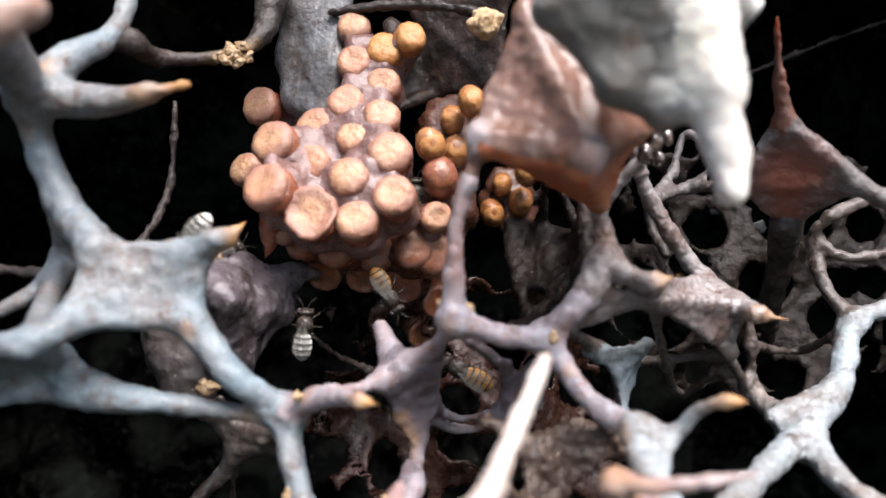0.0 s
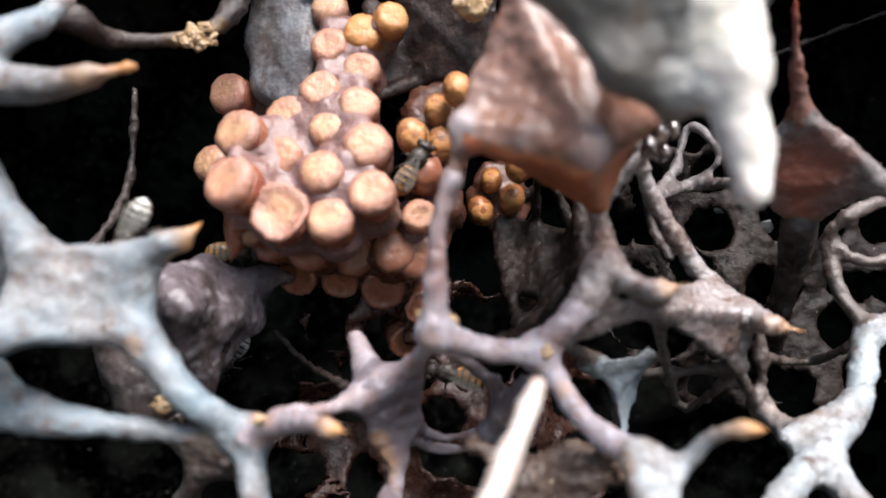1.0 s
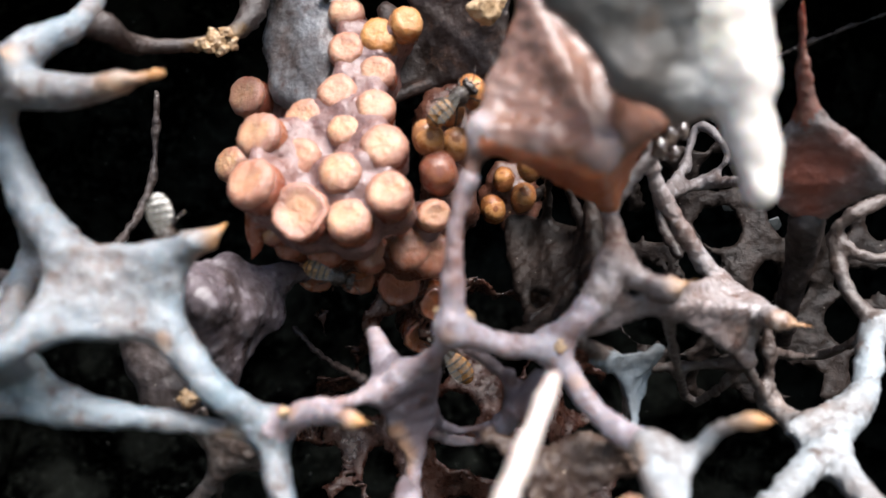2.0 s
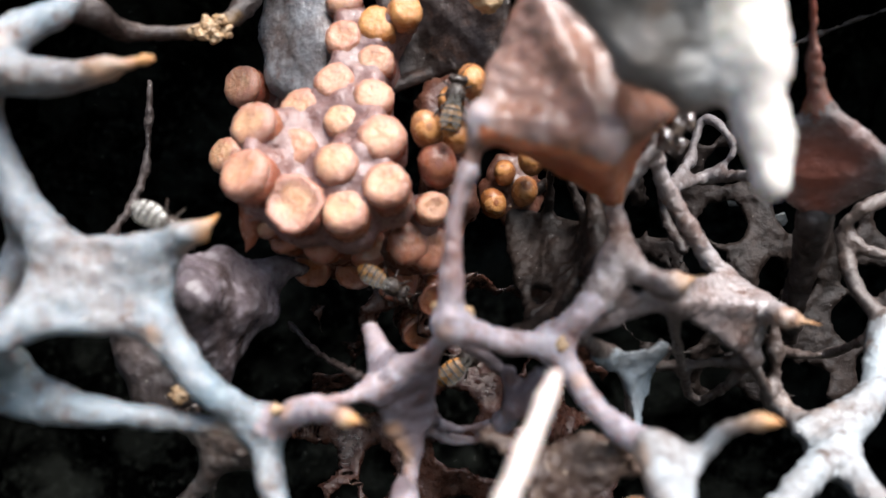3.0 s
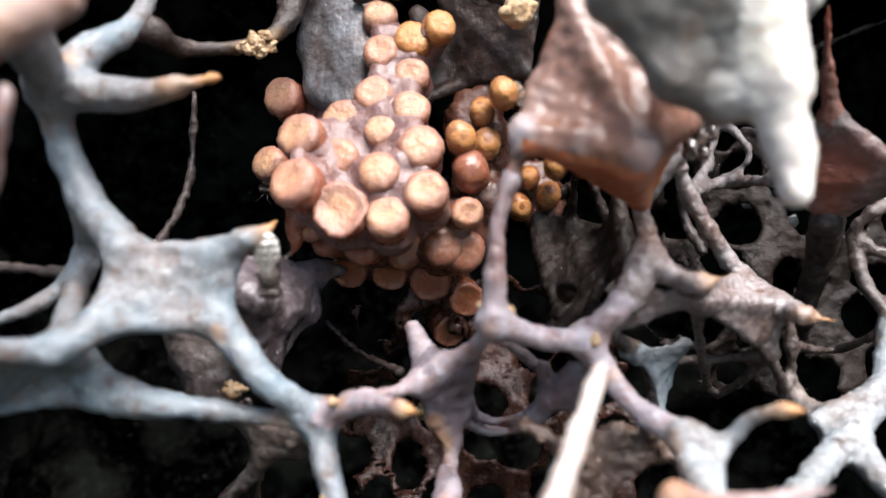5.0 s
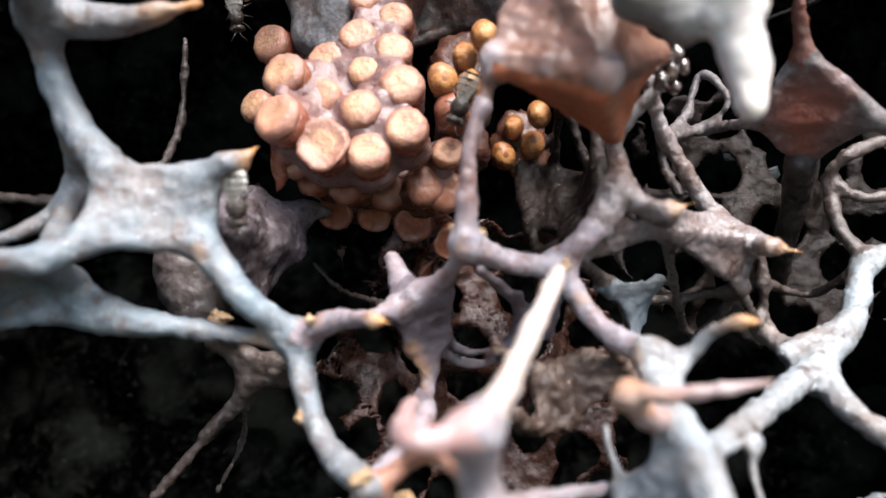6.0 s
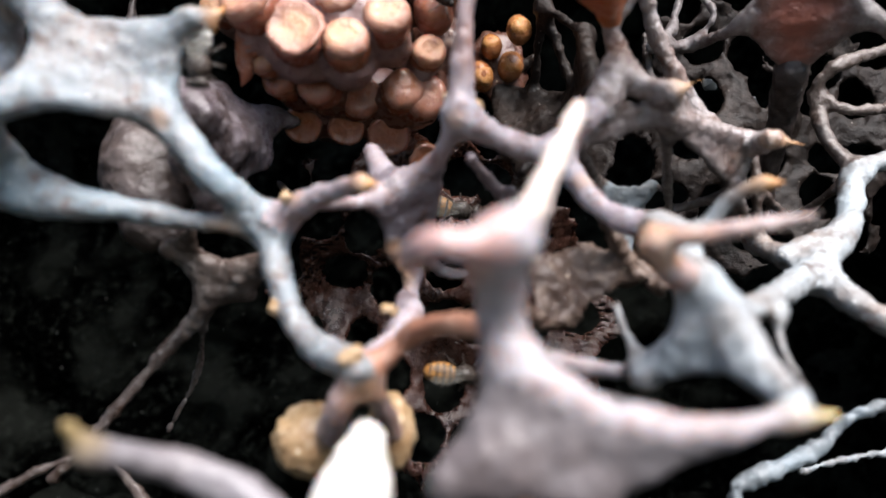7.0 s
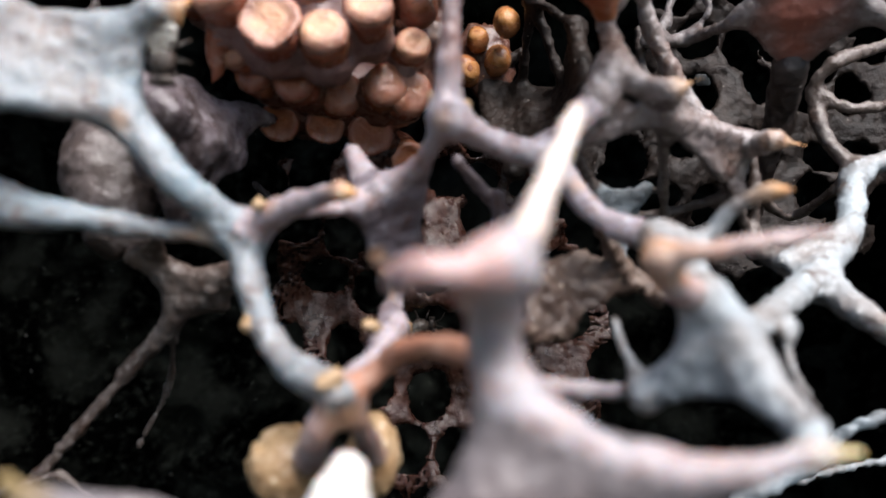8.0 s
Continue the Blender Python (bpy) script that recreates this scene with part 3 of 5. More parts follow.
SPIKE_ARM = [
    tube("tip", (23.6, 46.8, 55.2, 0.14), (21.5, 47.2, 55.5, 0.31)),
    tube("strand", (21.5, 47.2, 55.5, 0.61), (21.9, 50.3, 55.8, 0.82), (20.7, 54.4, 57.5, 0.74), (17.0, 53.3, 62.3, 0.61), (15.2, 52.3, 65.0, 0.53), (14.1, 50.6, 67.6, 0.49)),
    tube("strand", (9.4, 44.9, 57.2, 0.9), (10.7, 45.9, 59.4, 0.86), (11.0, 47.0, 61.4, 0.6), (10.9, 47.9, 62.9, 0.55), (12.4, 47.6, 64.9, 0.5), (13.9, 47.8, 66.4, 0.45)),
    tube("strand", (10.7, 45.9, 59.4, 0.86), (12.2, 45.0, 58.2, 0.52), (13.6, 44.3, 57.9, 0.36)),
    tube("tip", (13.6, 44.3, 57.9, 0.22), (15.2, 43.6, 58.4, 0.14)),
    web(0.3, (10.7, 45.9, 59.4), (13.6, 44.3, 57.9), (14.0, 46.3, 56.7), "flap"),
    web(0.3, (13.6, 44.3, 57.9), (20.7, 54.4, 57.5), (14.0, 46.3, 56.7)),
    web(0.26, (14.0, 46.3, 56.7), (20.7, 54.4, 57.5), (21.9, 50.3, 55.8)),
    # Shadow side of the arm, made dark by the flap's colour.
    web(0.3, (9.4, 44.9, 57.2), (14.0, 46.3, 56.7), (8.2, 45.6, 54.6), "flap"),
    web(0.26, (14.0, 46.3, 56.7), (21.9, 50.3, 55.8), (20.9, 50.2, 52.4), "flap"),
    web(0.18, (10.4, 50.5, 52.4), (15.7, 52.5, 52.8), (13.2, 52, 50.5), "veil"),
    web(0.18, (15.7, 52.5, 52.8), (14.5, 53, 49.9), (13.2, 52, 50.5), "veil"),
    web(0.18, (13.2, 52, 50.5), (14.5, 53, 49.9), (13.3, 50.5, 47.2), "veil"),
    tube("loop", (8.2, 45.6, 54.6, 0.37), (13.8, 56.1, 50.9, 0.66), (15.1, 58.0, 46.8, 0.49)),
    tube("loop", (13.8, 56.1, 50.9, 0.29), (17.5, 55.1, 51.1, 0.37), (20.9, 50.2, 52.4, 0.41)),
    tube("loop", (14.0, 46.3, 56.7, 0.33), (19.2, 57.1, 48.4, 0.34), (20.6, 56.1, 48.6, 0.33), (20.9, 50.2, 52.4, 0.37)),
]
FAN = [
    tube("spike", (22.6, 46.4, 75.7, 0.25), (23.7, 48.5, 72.4, 0.45), (25.1, 50.3, 69.1, 0.7)),
    web(0.38, (25.1, 50.3, 69.1), (22.9, 53.6, 65.3), (30.0, 49.7, 64.7)),
    web(0.38, (22.9, 53.6, 65.3), (30.0, 49.7, 64.7), (27.3, 54.6, 61.9)),
    tube("strand", (25.1, 50.3, 69.1, 0.66), (27.5, 49.7, 67.1, 0.57), (30.0, 49.7, 64.7, 0.66), (32.9, 48.6, 62.6, 0.66)),
    tube("strand", (25.1, 50.3, 69.1, 0.57), (22.9, 53.6, 65.3, 0.45), (21.7, 60.2, 65.4, 0.49), (17.1, 56.5, 64.1, 0.57)),
    tube("strand", (21.7, 60.2, 65.4, 0.37), (23.1, 58.7, 67.5, 0.33), (21.5, 60.8, 70.3, 0.33), (20.3, 60.7, 66.8, 0.41)),
    tube("strand", (17.1, 56.5, 64.1, 0.33), (20.3, 60.7, 66.8, 0.33)),
]
HOOD = [
    web(0.3, (2.0, 41.2, 66.9), (8.3, 38.7, 65.4), (3.0, 42.7, 69.7)),
    web(0.3, (3.0, 42.7, 69.7), (8.3, 38.7, 65.4), (4.9, 42.3, 74.6)),
    web(0.3, (8.3, 38.7, 65.4), (9.3, 41.3, 70.4), (4.9, 42.3, 74.6)),
    web(0.3, (8.3, 38.7, 65.4), (12.9, 44.3, 67.9), (9.3, 41.3, 70.4)),
    web(0.3, (4.9, 42.3, 74.6), (9.3, 41.3, 70.4), (6.7, 44.4, 80.6)),
    web(0.3, (9.3, 41.3, 70.4), (11.3, 43.5, 78.8), (6.7, 44.4, 80.6)),
    web(0.26, (2.0, 41.2, 66.9), (8.3, 38.7, 65.4), (2.6, 41.0, 66.0), "rim"),
    web(0.26, (8.3, 38.7, 65.4), (8.1, 39.2, 64.5), (2.6, 41.0, 66.0), "rim"),
    web(0.3, (2.6, 41.0, 66.0), (8.1, 39.2, 64.5), (10.8, 47.6, 62.9), "flap"),
    web(0.3, (8.1, 39.2, 64.5), (12.9, 44.3, 67.9), (10.8, 47.6, 62.9), "flap"),
    web(0.3, (8.3, 38.7, 65.4), (12.9, 44.3, 67.9), (8.1, 39.2, 64.5)),
    tube("strand", (2.0, 41.2, 66.9, 0.41), (1.6, 41.6, 64.1, 0.49)),
]
HORN = [
    tube("spike", (14.7, 35.0, 62.9, 0.8), (14.6, 35.3, 65.0, 1.2), (14.2, 35.3, 66.6, 1.12), (14.1, 35.3, 68.4, 1.38), (13.4, 35.4, 72.0, 1.5), (13.0, 35.4, 75.9, 1.6)),
    web(0.75, (5.6, 35.3, 72.3), (9.0, 36.3, 68.6), (12.6, 35.4, 72.0)),
    web(0.75, (9.0, 36.3, 68.6), (11.8, 36.8, 67.5), (12.6, 35.4, 72.0)),
    web(0.75, (5.6, 35.3, 72.3), (12.6, 35.4, 72.0), (7.5, 33.4, 75.0)),
    web(0.75, (7.5, 33.4, 75.0), (12.6, 35.4, 72.0), (12.3, 35.4, 75.9)),
    web(0.83, (11.8, 36.8, 67.5), (13.9, 35.3, 68.4), (12.6, 35.4, 72.0)),
    web(0.52, (12.6, 35.4, 72.0), (15.4, 36.4, 72.6), (16.5, 37.5, 75.9)),
    tube("tip", (15.4, 37, 71.6, 0.4), (17.3, 37.4, 73.4, 0.22)),
]
BACKARMS = [
    tube("strand", (-21.8, 48.0, 74.4, 0.74), (-21.4, 51.0, 74.2, 0.66), (-18.8, 53.0, 74.7, 0.49), (-15.8, 55.6, 76.3, 0.6), (-14.6, 57.6, 79.6, 1.1), (-14.8, 59.3, 85.7, 1.8)),
    tube("strand", (-21.8, 48.0, 74.4, 0.66), (-22.7, 46.0, 73.9, 0.66)),
    tube("strand", (27.3, 54.6, 61.9, 1.3), (28.4, 57.5, 59.4, 1.1), (29.0, 60.4, 56.0, 0.98), (30.4, 64.3, 51.8, 0.74)),
    tube("strand", (-23.4, 60.0, 72.9, 0.29), (-23.9, 60.0, 65.5, 0.33), (-25.1, 57.0, 60.5, 0.41), (-26.0, 54.0, 58.7, 0.49)),
    tube("strand", (-12.4, 60.8, 53.4, 0.25), (-9.7, 58.8, 51.3, 0.29), (-5.4, 50.8, 51.0, 0.33)),
    tube("strand", (-38.8, 49.5, 58.8, 0.41), (-34.8, 49.6, 58.6, 0.41), (-30.6, 48.6, 58.5, 0.37), (-26.9, 47.7, 58.1, 0.41)),
    tube("strand", (17.0, 58.0, 65.3, 0.41), (17.5, 58.0, 62.0, 0.41), (18.2, 56.0, 59.6, 0.41)),
    tube("strand", (-9.5, 58, 80, 0.35), (-4.4, 57, 80.2, 0.42), (0.3, 56, 79.8, 0.4), (3.7, 55, 78.6, 0.5)),
    tube("strand", (58.0, 77.0, 87.9, 0.2), (48.4, 75.0, 84.9, 0.2), (41.1, 75.0, 82.3, 0.25), (31.0, 73.0, 78.1, 0.25)),
]
NEARLEFT = [
    tube("tip", (-13.7, 27.3, 42.5, 0.2), (-13.4, 28.3, 41.3, 0.33)),
    tube("strand", (-13.4, 28.3, 41.3, 0.53), (-10.9, 30.1, 40.1, 0.66), (-8.2, 29.9, 38.9, 0.74), (-5.6, 29.7, 36.5, 0.82)),
]
NEARSPIKE = [
    tube("spike", (-4.2, 35.1, 39.5, 0.98), (-4.7, 34.1, 37.7, 1.7), (-5.0, 33.1, 34.9, 2)),
]
NEARARM = [
    tube("spike", (-20.3, 29.9, 66.8, 0.41), (-20.6, 29.3, 63.8, 0.49), (-21.4, 28.8, 60.1, 0.57)),
    tube("strand", (-16.9, 28.0, 69.9, 0.74), (-18.3, 26.9, 68.7, 1.1), (-20.2, 25.9, 67.4, 1.3)),
]

WEDGE = [
    tube("strand", (6.6, 66.5, 62.5, 0.66), (9.4, 65.0, 61.7, 0.74), (12.3, 61.0, 60.6, 0.66), (10.1, 50.0, 58.4, 0.41)),
    tube("strand", (9.6, 66.0, 65.5, 0.49), (6.6, 66.5, 62.5, 0.66), (6.7, 62.0, 57.0, 0.41), (7.4, 58.0, 54.3, 0.49)),
    tube("strand", (9.4, 65.0, 61.7, 0.74), (9.8, 58.0, 56.2, 0.57), (3.5, 43.9, 54.3, 0.41)),
    tube("strand", (12.3, 61.0, 60.6, 0.57), (9.8, 58.0, 56.2, 0.49), (7.4, 58.0, 54.3, 0.49)),
    web(0.38, (6.6, 66.5, 62.5), (9.4, 65.0, 61.7), (6.7, 62.0, 57.0)),
    web(0.38, (9.4, 65.0, 61.7), (9.8, 58.0, 56.2), (6.7, 62.0, 57.0)),
    web(0.3, (9.4, 65.0, 61.7), (12.3, 61.0, 60.6), (9.8, 58.0, 56.2)),
    tube("strand", (9.2, 60.4, 68.4, 0.41), (9.4, 65.0, 61.7, 0.37)),
    tube("strand", (9.2, 60.4, 68.4, 0.49), (12.3, 61.0, 60.6, 0.41)),
    tube("strand", (11.6, 56.2, 64.8, 0.49), (12.3, 61.0, 60.6, 0.41), (7.3, 47.4, 55.0, 0.41)),
    tube("strand", (11.6, 56.2, 64.8, 0.49), (10.2, 48.2, 57.7, 0.37)),
    web(0.22, (11.6, 56.2, 64.8), (10.2, 48.2, 57.7), (12.3, 61.0, 60.6)),
    tube("strand", (9.2, 60.4, 68.4, 0.37), (11.6, 56.2, 64.8, 0.41)),
    tube("strand", (9.8, 58.0, 56.2, 0.37), (10.1, 50.0, 58.4, 0.33), (8.3, 45.0, 56.0, 0.35)),
]
UNDERWEB = [
    tube("strand", (6.0, 44.9, 47.0, 0.74), (7.3, 44.8, 44.3, 0.5), (5.0, 42.8, 44.1, 0.45), (3.6, 41.0, 45.6, 0.4)),
    tube("strand", (6.0, 44.9, 47.0, 0.57), (9.0, 46.4, 47.7, 0.66), (12.0, 45.9, 46.9, 0.66), (12.9, 44.0, 46.0, 0.5)),
    web(0.38, (6.0, 44.9, 47.0), (9.0, 46.4, 47.7), (7.3, 44.8, 44.3)),
    web(0.38, (9.0, 46.4, 47.7), (12.0, 45.9, 46.9), (7.3, 44.8, 44.3)),
    web(0.3, (6.0, 44.9, 47.0), (7.3, 44.8, 44.3), (5.0, 42.8, 44.1)),
    tube("strand", (2.9, 45.9, 48.5, 0.57), (6.0, 44.9, 47.0, 0.57)),
    tube("strand", (12.0, 45.9, 46.9, 0.49), (9.3, 43.8, 50.3, 0.35)),
]
SLATE = [
    web(0.3, (-2.4, 60.0, 80.8), (5.3, 56.0, 80.8), (4.5, 57.0, 73.7)),
    web(0.3, (-2.4, 60.0, 80.8), (4.5, 57.0, 73.7), (-0.7, 60.0, 73.6)),
    web(0.3, (-2.4, 60.0, 80.8), (0.8, 59.0, 85.8), (5.3, 56.0, 80.8)),
    tube("strand", (-0.7, 60.0, 73.6, 0.57), (-4.0, 58.0, 72.0, 0.49)),
    web(0.52, (-4.6, 59.9, 79.6), (-1.0, 61.3, 77.8), (-1.6, 60.8, 73.5)),
    web(0.52, (-4.6, 59.9, 79.6), (-1.6, 60.8, 73.5), (-4.7, 59.3, 73.2)),
]
SHEATHS = [
    web(1.1, (-13.6, 61.4, 83.1), (-13.4, 61.2, 77.2), (-9.2, 58.9, 75.3)),
    web(1.1, (-13.6, 61.4, 83.1), (-9.2, 58.9, 75.3), (-8.8, 60.0, 82.3)),
    web(1.1, (-13.4, 61.2, 77.2), (-12.6, 60.4, 73.1), (-9.2, 58.9, 75.3)),
    web(1.1, (-12.6, 60.4, 73.1), (-9.4, 57.9, 70.8), (-9.2, 58.9, 75.3)),
    tube("strand", (-13.4, 61.2, 77.2, 0.9), (-12.6, 60.4, 73.1, 0.74), (-9.4, 57.9, 70.8, 0.66)),
]
POTA = [
    web(0.5, (-17.4, 49, 58.6), (-15.6, 53.5, 58.8), (-15.3, 47.8, 56.5)),
    web(0.5, (-15.6, 53.5, 58.8), (-14.1, 52, 55.7), (-15.3, 47.8, 56.5)),
    web(0.5, (-15.6, 53.5, 58.8), (-12.5, 57.5, 57.9), (-14.1, 52, 55.7)),
    web(0.5, (-12.5, 57.5, 57.9), (-12.9, 56, 54.9), (-14.1, 52, 55.7)),
    web(0.5, (-12.9, 56, 54.9), (-15.5, 52.5, 50.7), (-14.1, 52, 55.7)),
    web(0.5, (-15.5, 52.5, 50.7), (-15.3, 47.8, 56.5), (-14.1, 52, 55.7)),
    web(0.5, (-15.5, 52.5, 50.7), (-16.7, 49.5, 53.4), (-15.3, 47.8, 56.5)),
    web(0.5, (-16.7, 49.5, 53.4), (-17.4, 49, 58.6), (-15.3, 47.8, 56.5)),
    tube("strand", (-12.5, 57.5, 57.9, 0.5), (-10.5, 58.5, 57.9, 0.45)),
]
POTB = [
    tube("strand", (-19.6, 53.0, 49.8, 2.2), (-20.6, 55.0, 53.2, 3.2)),
    tube("lobe", (-20.6, 55.0, 53.2, 3.2), (-21.2, 56.4, 56.6, 2.4)),
]

FORK = [
    tube("strand", (11.2, 40.5, 49.4, 0.82), (13.2, 39.8, 49.2, 0.56), (14.4, 38.4, 51.1, 0.42), (15.5, 37.4, 51.7, 0.3)),
    tube("tip", (15.5, 37.4, 51.7, 0.24), (16.4, 36.9, 51.8, 0.18)),
    tube("strand", (11.2, 40.5, 49.4, 0.9), (11, 35, 47.1, 0.74)),
    web(0.26, (11.2, 40.5, 49.4), (13.2, 39.8, 49.2), (11, 35, 47.1)),
]
BRACE = [
    tube("strand", (11.1, 35.5, 44.1, 0.74), (11.0, 35.0, 47.1, 0.82)),
    web(0.38, (11.0, 35.0, 47.1), (11.1, 35.5, 44.1), (12.1, 33.9, 45.4)),
    web(0.38, (11.1, 35.5, 44.1), (9.2, 36.6, 42.3), (12.1, 33.9, 45.4)),
    web(0.38, (11.1, 35.5, 44.1), (12.1, 33.9, 45.4), (12.4, 32.4, 43.4)),
    web(0.3, (9.2, 36.6, 42.3), (12.1, 33.9, 45.4), (12.4, 32.4, 43.4)),
    tube("strand", (11.1, 35.5, 44.1, 0.66), (9.2, 36.6, 42.3, 0.57)),
    tube("strand", (9.2, 36.6, 42.3, 0.41), (8.7, 38.2, 44.3, 0.25), (8.6, 39.2, 45.4, 0.29)),
    tube("strand", (11.0, 35.0, 47.1, 0.82), (12.1, 33.9, 45.4, 0.7), (12.4, 32.4, 43.4, 0.74), (13.2, 30.8, 42.2, 0.74), (11.7, 28.4, 42.3, 0.66)),
    tube("strand", (15.9, 36.6, 45.5, 0.25), (15.6, 35.7, 43.7, 0.23), (15.5, 33.6, 42.1, 0.25)),
    tube("strand", (12.1, 33.9, 45.4, 0.41), (15.9, 36.6, 45.5, 0.29)),
]
BRIDGE = [
    tube("strand", (-4.7, 37.5, 42.3, 0.6), (-3.4, 38, 42.9, 0.5), (-2, 37.4, 44.2, 0.6), (-0.6, 35, 44.9, 0.5), (0.8, 31.4, 45, 0.55)),
    tube("drip", (-4.7, 37.5, 42.3, 0.7), (-5.6, 37.9, 40.6, 0.66), (-6.2, 39.8, 38.7, 0.82)),
    tube("drip", (-4.7, 37.5, 42.3, 0.66), (-3.6, 38.6, 40.4, 0.57), (-3.1, 41, 38.5, 0.74)),
]
SIDEARM = [
    web(0.3, (-16.2, 51.6, 46.9), (-11.7, 49.8, 47.1), (-15.7, 52.0, 44.3)),
    web(0.3, (-11.7, 49.8, 47.1), (-12.6, 51.4, 44.8), (-15.7, 52.0, 44.3)),
    web(0.3, (-18.0, 51.3, 48.0), (-16.2, 51.6, 46.9), (-15.9, 49.0, 49.4)),
    tube("strand", (-10.0, 44.1, 49.5, 0.49), (-11.7, 49.8, 47.1, 0.45), (-14.2, 51.0, 46.5, 0.41), (-16.2, 51.6, 46.9, 0.57), (-18.0, 51.3, 48.0, 0.45)),
    tube("strand", (-16.2, 51.6, 46.9, 0.61), (-15.9, 52.1, 44.1, 0.61), (-18.9, 53.3, 40.7, 0.49), (-23.6, 53.6, 35.1, 0.43), (-26.7, 53.8, 31.7, 0.41)),
    tube("strand", (-15.9, 52.1, 44.1, 0.29), (-17.7, 57.2, 38.5, 0.25), (-20.1, 58.3, 34.0, 0.25)),
]
LOWTWIG = [
    tube("strand", (21.9, 46.1, 28.5, 0.5), (19.9, 48.3, 31.7, 0.5), (21.8, 48.1, 33.3, 0.5), (25.8, 48.8, 34.5, 0.55), (28.1, 48.7, 36.9, 0.42), (31.2, 47.5, 38.3, 0.38)),
    tube("strand", (28.1, 53.7, 31.5, 0.3), (31.3, 54.4, 32.1, 0.3), (37.2, 55.0, 32.7, 0.3)),
]
DEBRIS = [
    tube("strand", (-31.4, 52.1, 30.4, 0.33), (-27.6, 51.8, 32.4, 0.41), (-25.0, 51.7, 33.7, 0.37), (-23.2, 52.5, 34.0, 0.25)),
    tube("strand", (-23.2, 52.5, 34.0, 0.33), (-21.4, 52.4, 32.5, 0.41), (-18.9, 52.2, 29.4, 0.49)),
]
melted("wax_lattice", LEFT, {"": GREY_WAX, "arm": MAUVE_WAX}, "pale grey wax lattice of webs and strands with broken amber tips", "wax lattice", crumb=0.05, stains_and_sheen=[(-8.8, 41.8, 51.2, 1.6), (-26.2, 42.3, 67.0, 2.2), (-24.4, 41.9, 71.3, 1.8), (-21.7, 39.5, 55.5, 1.5), (-15.5, 41.8, 55.1, 1.2), (-9.4, 40.5, 44.6, 1.3), (-12.2, 43.4, 49.4, 2.6), (-27.5, 41.5, 51.0, 2.2), (-25.2, 45.0, 62.0, 2.0)])
melted("wax_lattice", CENTRE, {"": MAUVE_WAX, "web": MAUVE_FILM, "rim": MAUVE_FILM}, "mauve-grey wax strands with thin membranes below the brood cells", "wax lattice", crumb=0.07, stains_and_sheen=[(0.2, 41.5, 55.3, 1.5, 0.55), (-4.4, 36.9, 42.6, 2.4), (-3.0, 48.2, 46.6, 2.2, 0.6), (-3.2, 48.4, 48.3, 1.6, 0.6), (8.0, 43.6, 52.4, 1.6)])
melted("wax_pillar", PILLAR, {"": PILLAR_WAX, "spike": CREAM, "flap": LILAC, "arm": ROSE_WAX}, "pinkish wax pillar with a white spike and a broad membrane", "wax pillar", h=0.25)
melted("wax_spur", ROD, {"": PINK_WAX}, "pinkish wax spur with an orange tip", "wax spur", h=0.25, stains_and_sheen=[(8.1, 32.6, 49.0, 4.0)])
melted("wax_fork", FORK, {"": PALE_WAX}, "pale forked wax strand with an amber point", "wax strand", h=0.25, crumb=0.05, stains_and_sheen=[(10.1, 39.1, 48.7, 2.2)])
melted("wax_brace", BRACE, {"": PALE_WAX, "web": BLUE_VEIL}, "whitish wax brace with a thin web", "wax strand", h=0.25, crumb=0.06)
melted("wax_bridge", BRIDGE, {"": RUSSET, "drip": PINK_WAX}, "russet wax bridge dripping onto a grainy ball", "wax strand", h=0.25, stains_and_sheen=[(-1.0, 38.0, 44.3, 2.6), (-4.0, 37.0, 41.0, 2.5)])
melted("wax_twig", LOWTWIG, {"": BLUE_VEIL}, "pale crumbly wax twigs low in the hollow", "wax strand", rough=0.14, crumb=0.15)
melted("wax_twig", DEBRIS, {"": DUSKY}, "grey broken wax twig on the hollow floor", "wax strand", rough=0.14)
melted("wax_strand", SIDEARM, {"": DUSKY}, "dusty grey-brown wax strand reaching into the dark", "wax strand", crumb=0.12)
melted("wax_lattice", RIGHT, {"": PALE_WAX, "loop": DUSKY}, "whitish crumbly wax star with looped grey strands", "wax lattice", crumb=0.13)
melted("wax_lattice", SPIKE_ARM, {"": GREY_BROWN, "loop": DUSKY, "flap": SHADED_MEMBRANE, "veil": BLUE_VEIL}, "grey-brown wax arm ending in a thin amber thorn", "wax lattice", h=0.21, crumb=0.11, stains_and_sheen=[(9.9, 43.2, 61.8, 2.4), (20.8, 46.2, 55.6, 1.6)])
melted("wax_fan", FAN, {"": FAN_WAX, "spike": RED_BROWN}, "red-brown wax fan with a tall upright thorn", "wax fan", crumb=0.09, stains_and_sheen=[(26.0, 51.4, 65.6, 4.4, 1.0), (25.0, 50.4, 69.3, 1.4, 0.8), (26.5, 53.2, 63.4, 3.0, 0.8)])
# The four spots are pale wax and painted highlights along the rim.
melted("wax_hood", HOOD, {"": BROWN, "flap": BACKLIT_ORANGE}, "brown folded wax membrane over a grey strand", "wax membrane", h=0.2, blend=1.1, rough=0.1, stains_and_sheen=[(2.2, 40.9, 66.6, 1.7, 0.8), (8.2, 38.6, 65.2, 2.0, 0.8), (5.2, 39.9, 66.0, 1.8, 0.5), (12.4, 44.0, 67.6, 1.6, 0.5)])
melted("wax_horn", HORN, {"": HORN_ROOT, "spike": IVORY}, "thick ivory wax horn with a blunt tip, grey at its root", "wax horn", blend=1.6, stains_and_sheen=[(12.4, 35.0, 72.4, 3.0, 0.9), (12.2, 35.6, 68.2, 2.2, 0.8), (12.8, 34.6, 70.2, 2.6, 0.9), (11.6, 35.0, 75.6, 3.0, 0.9)])
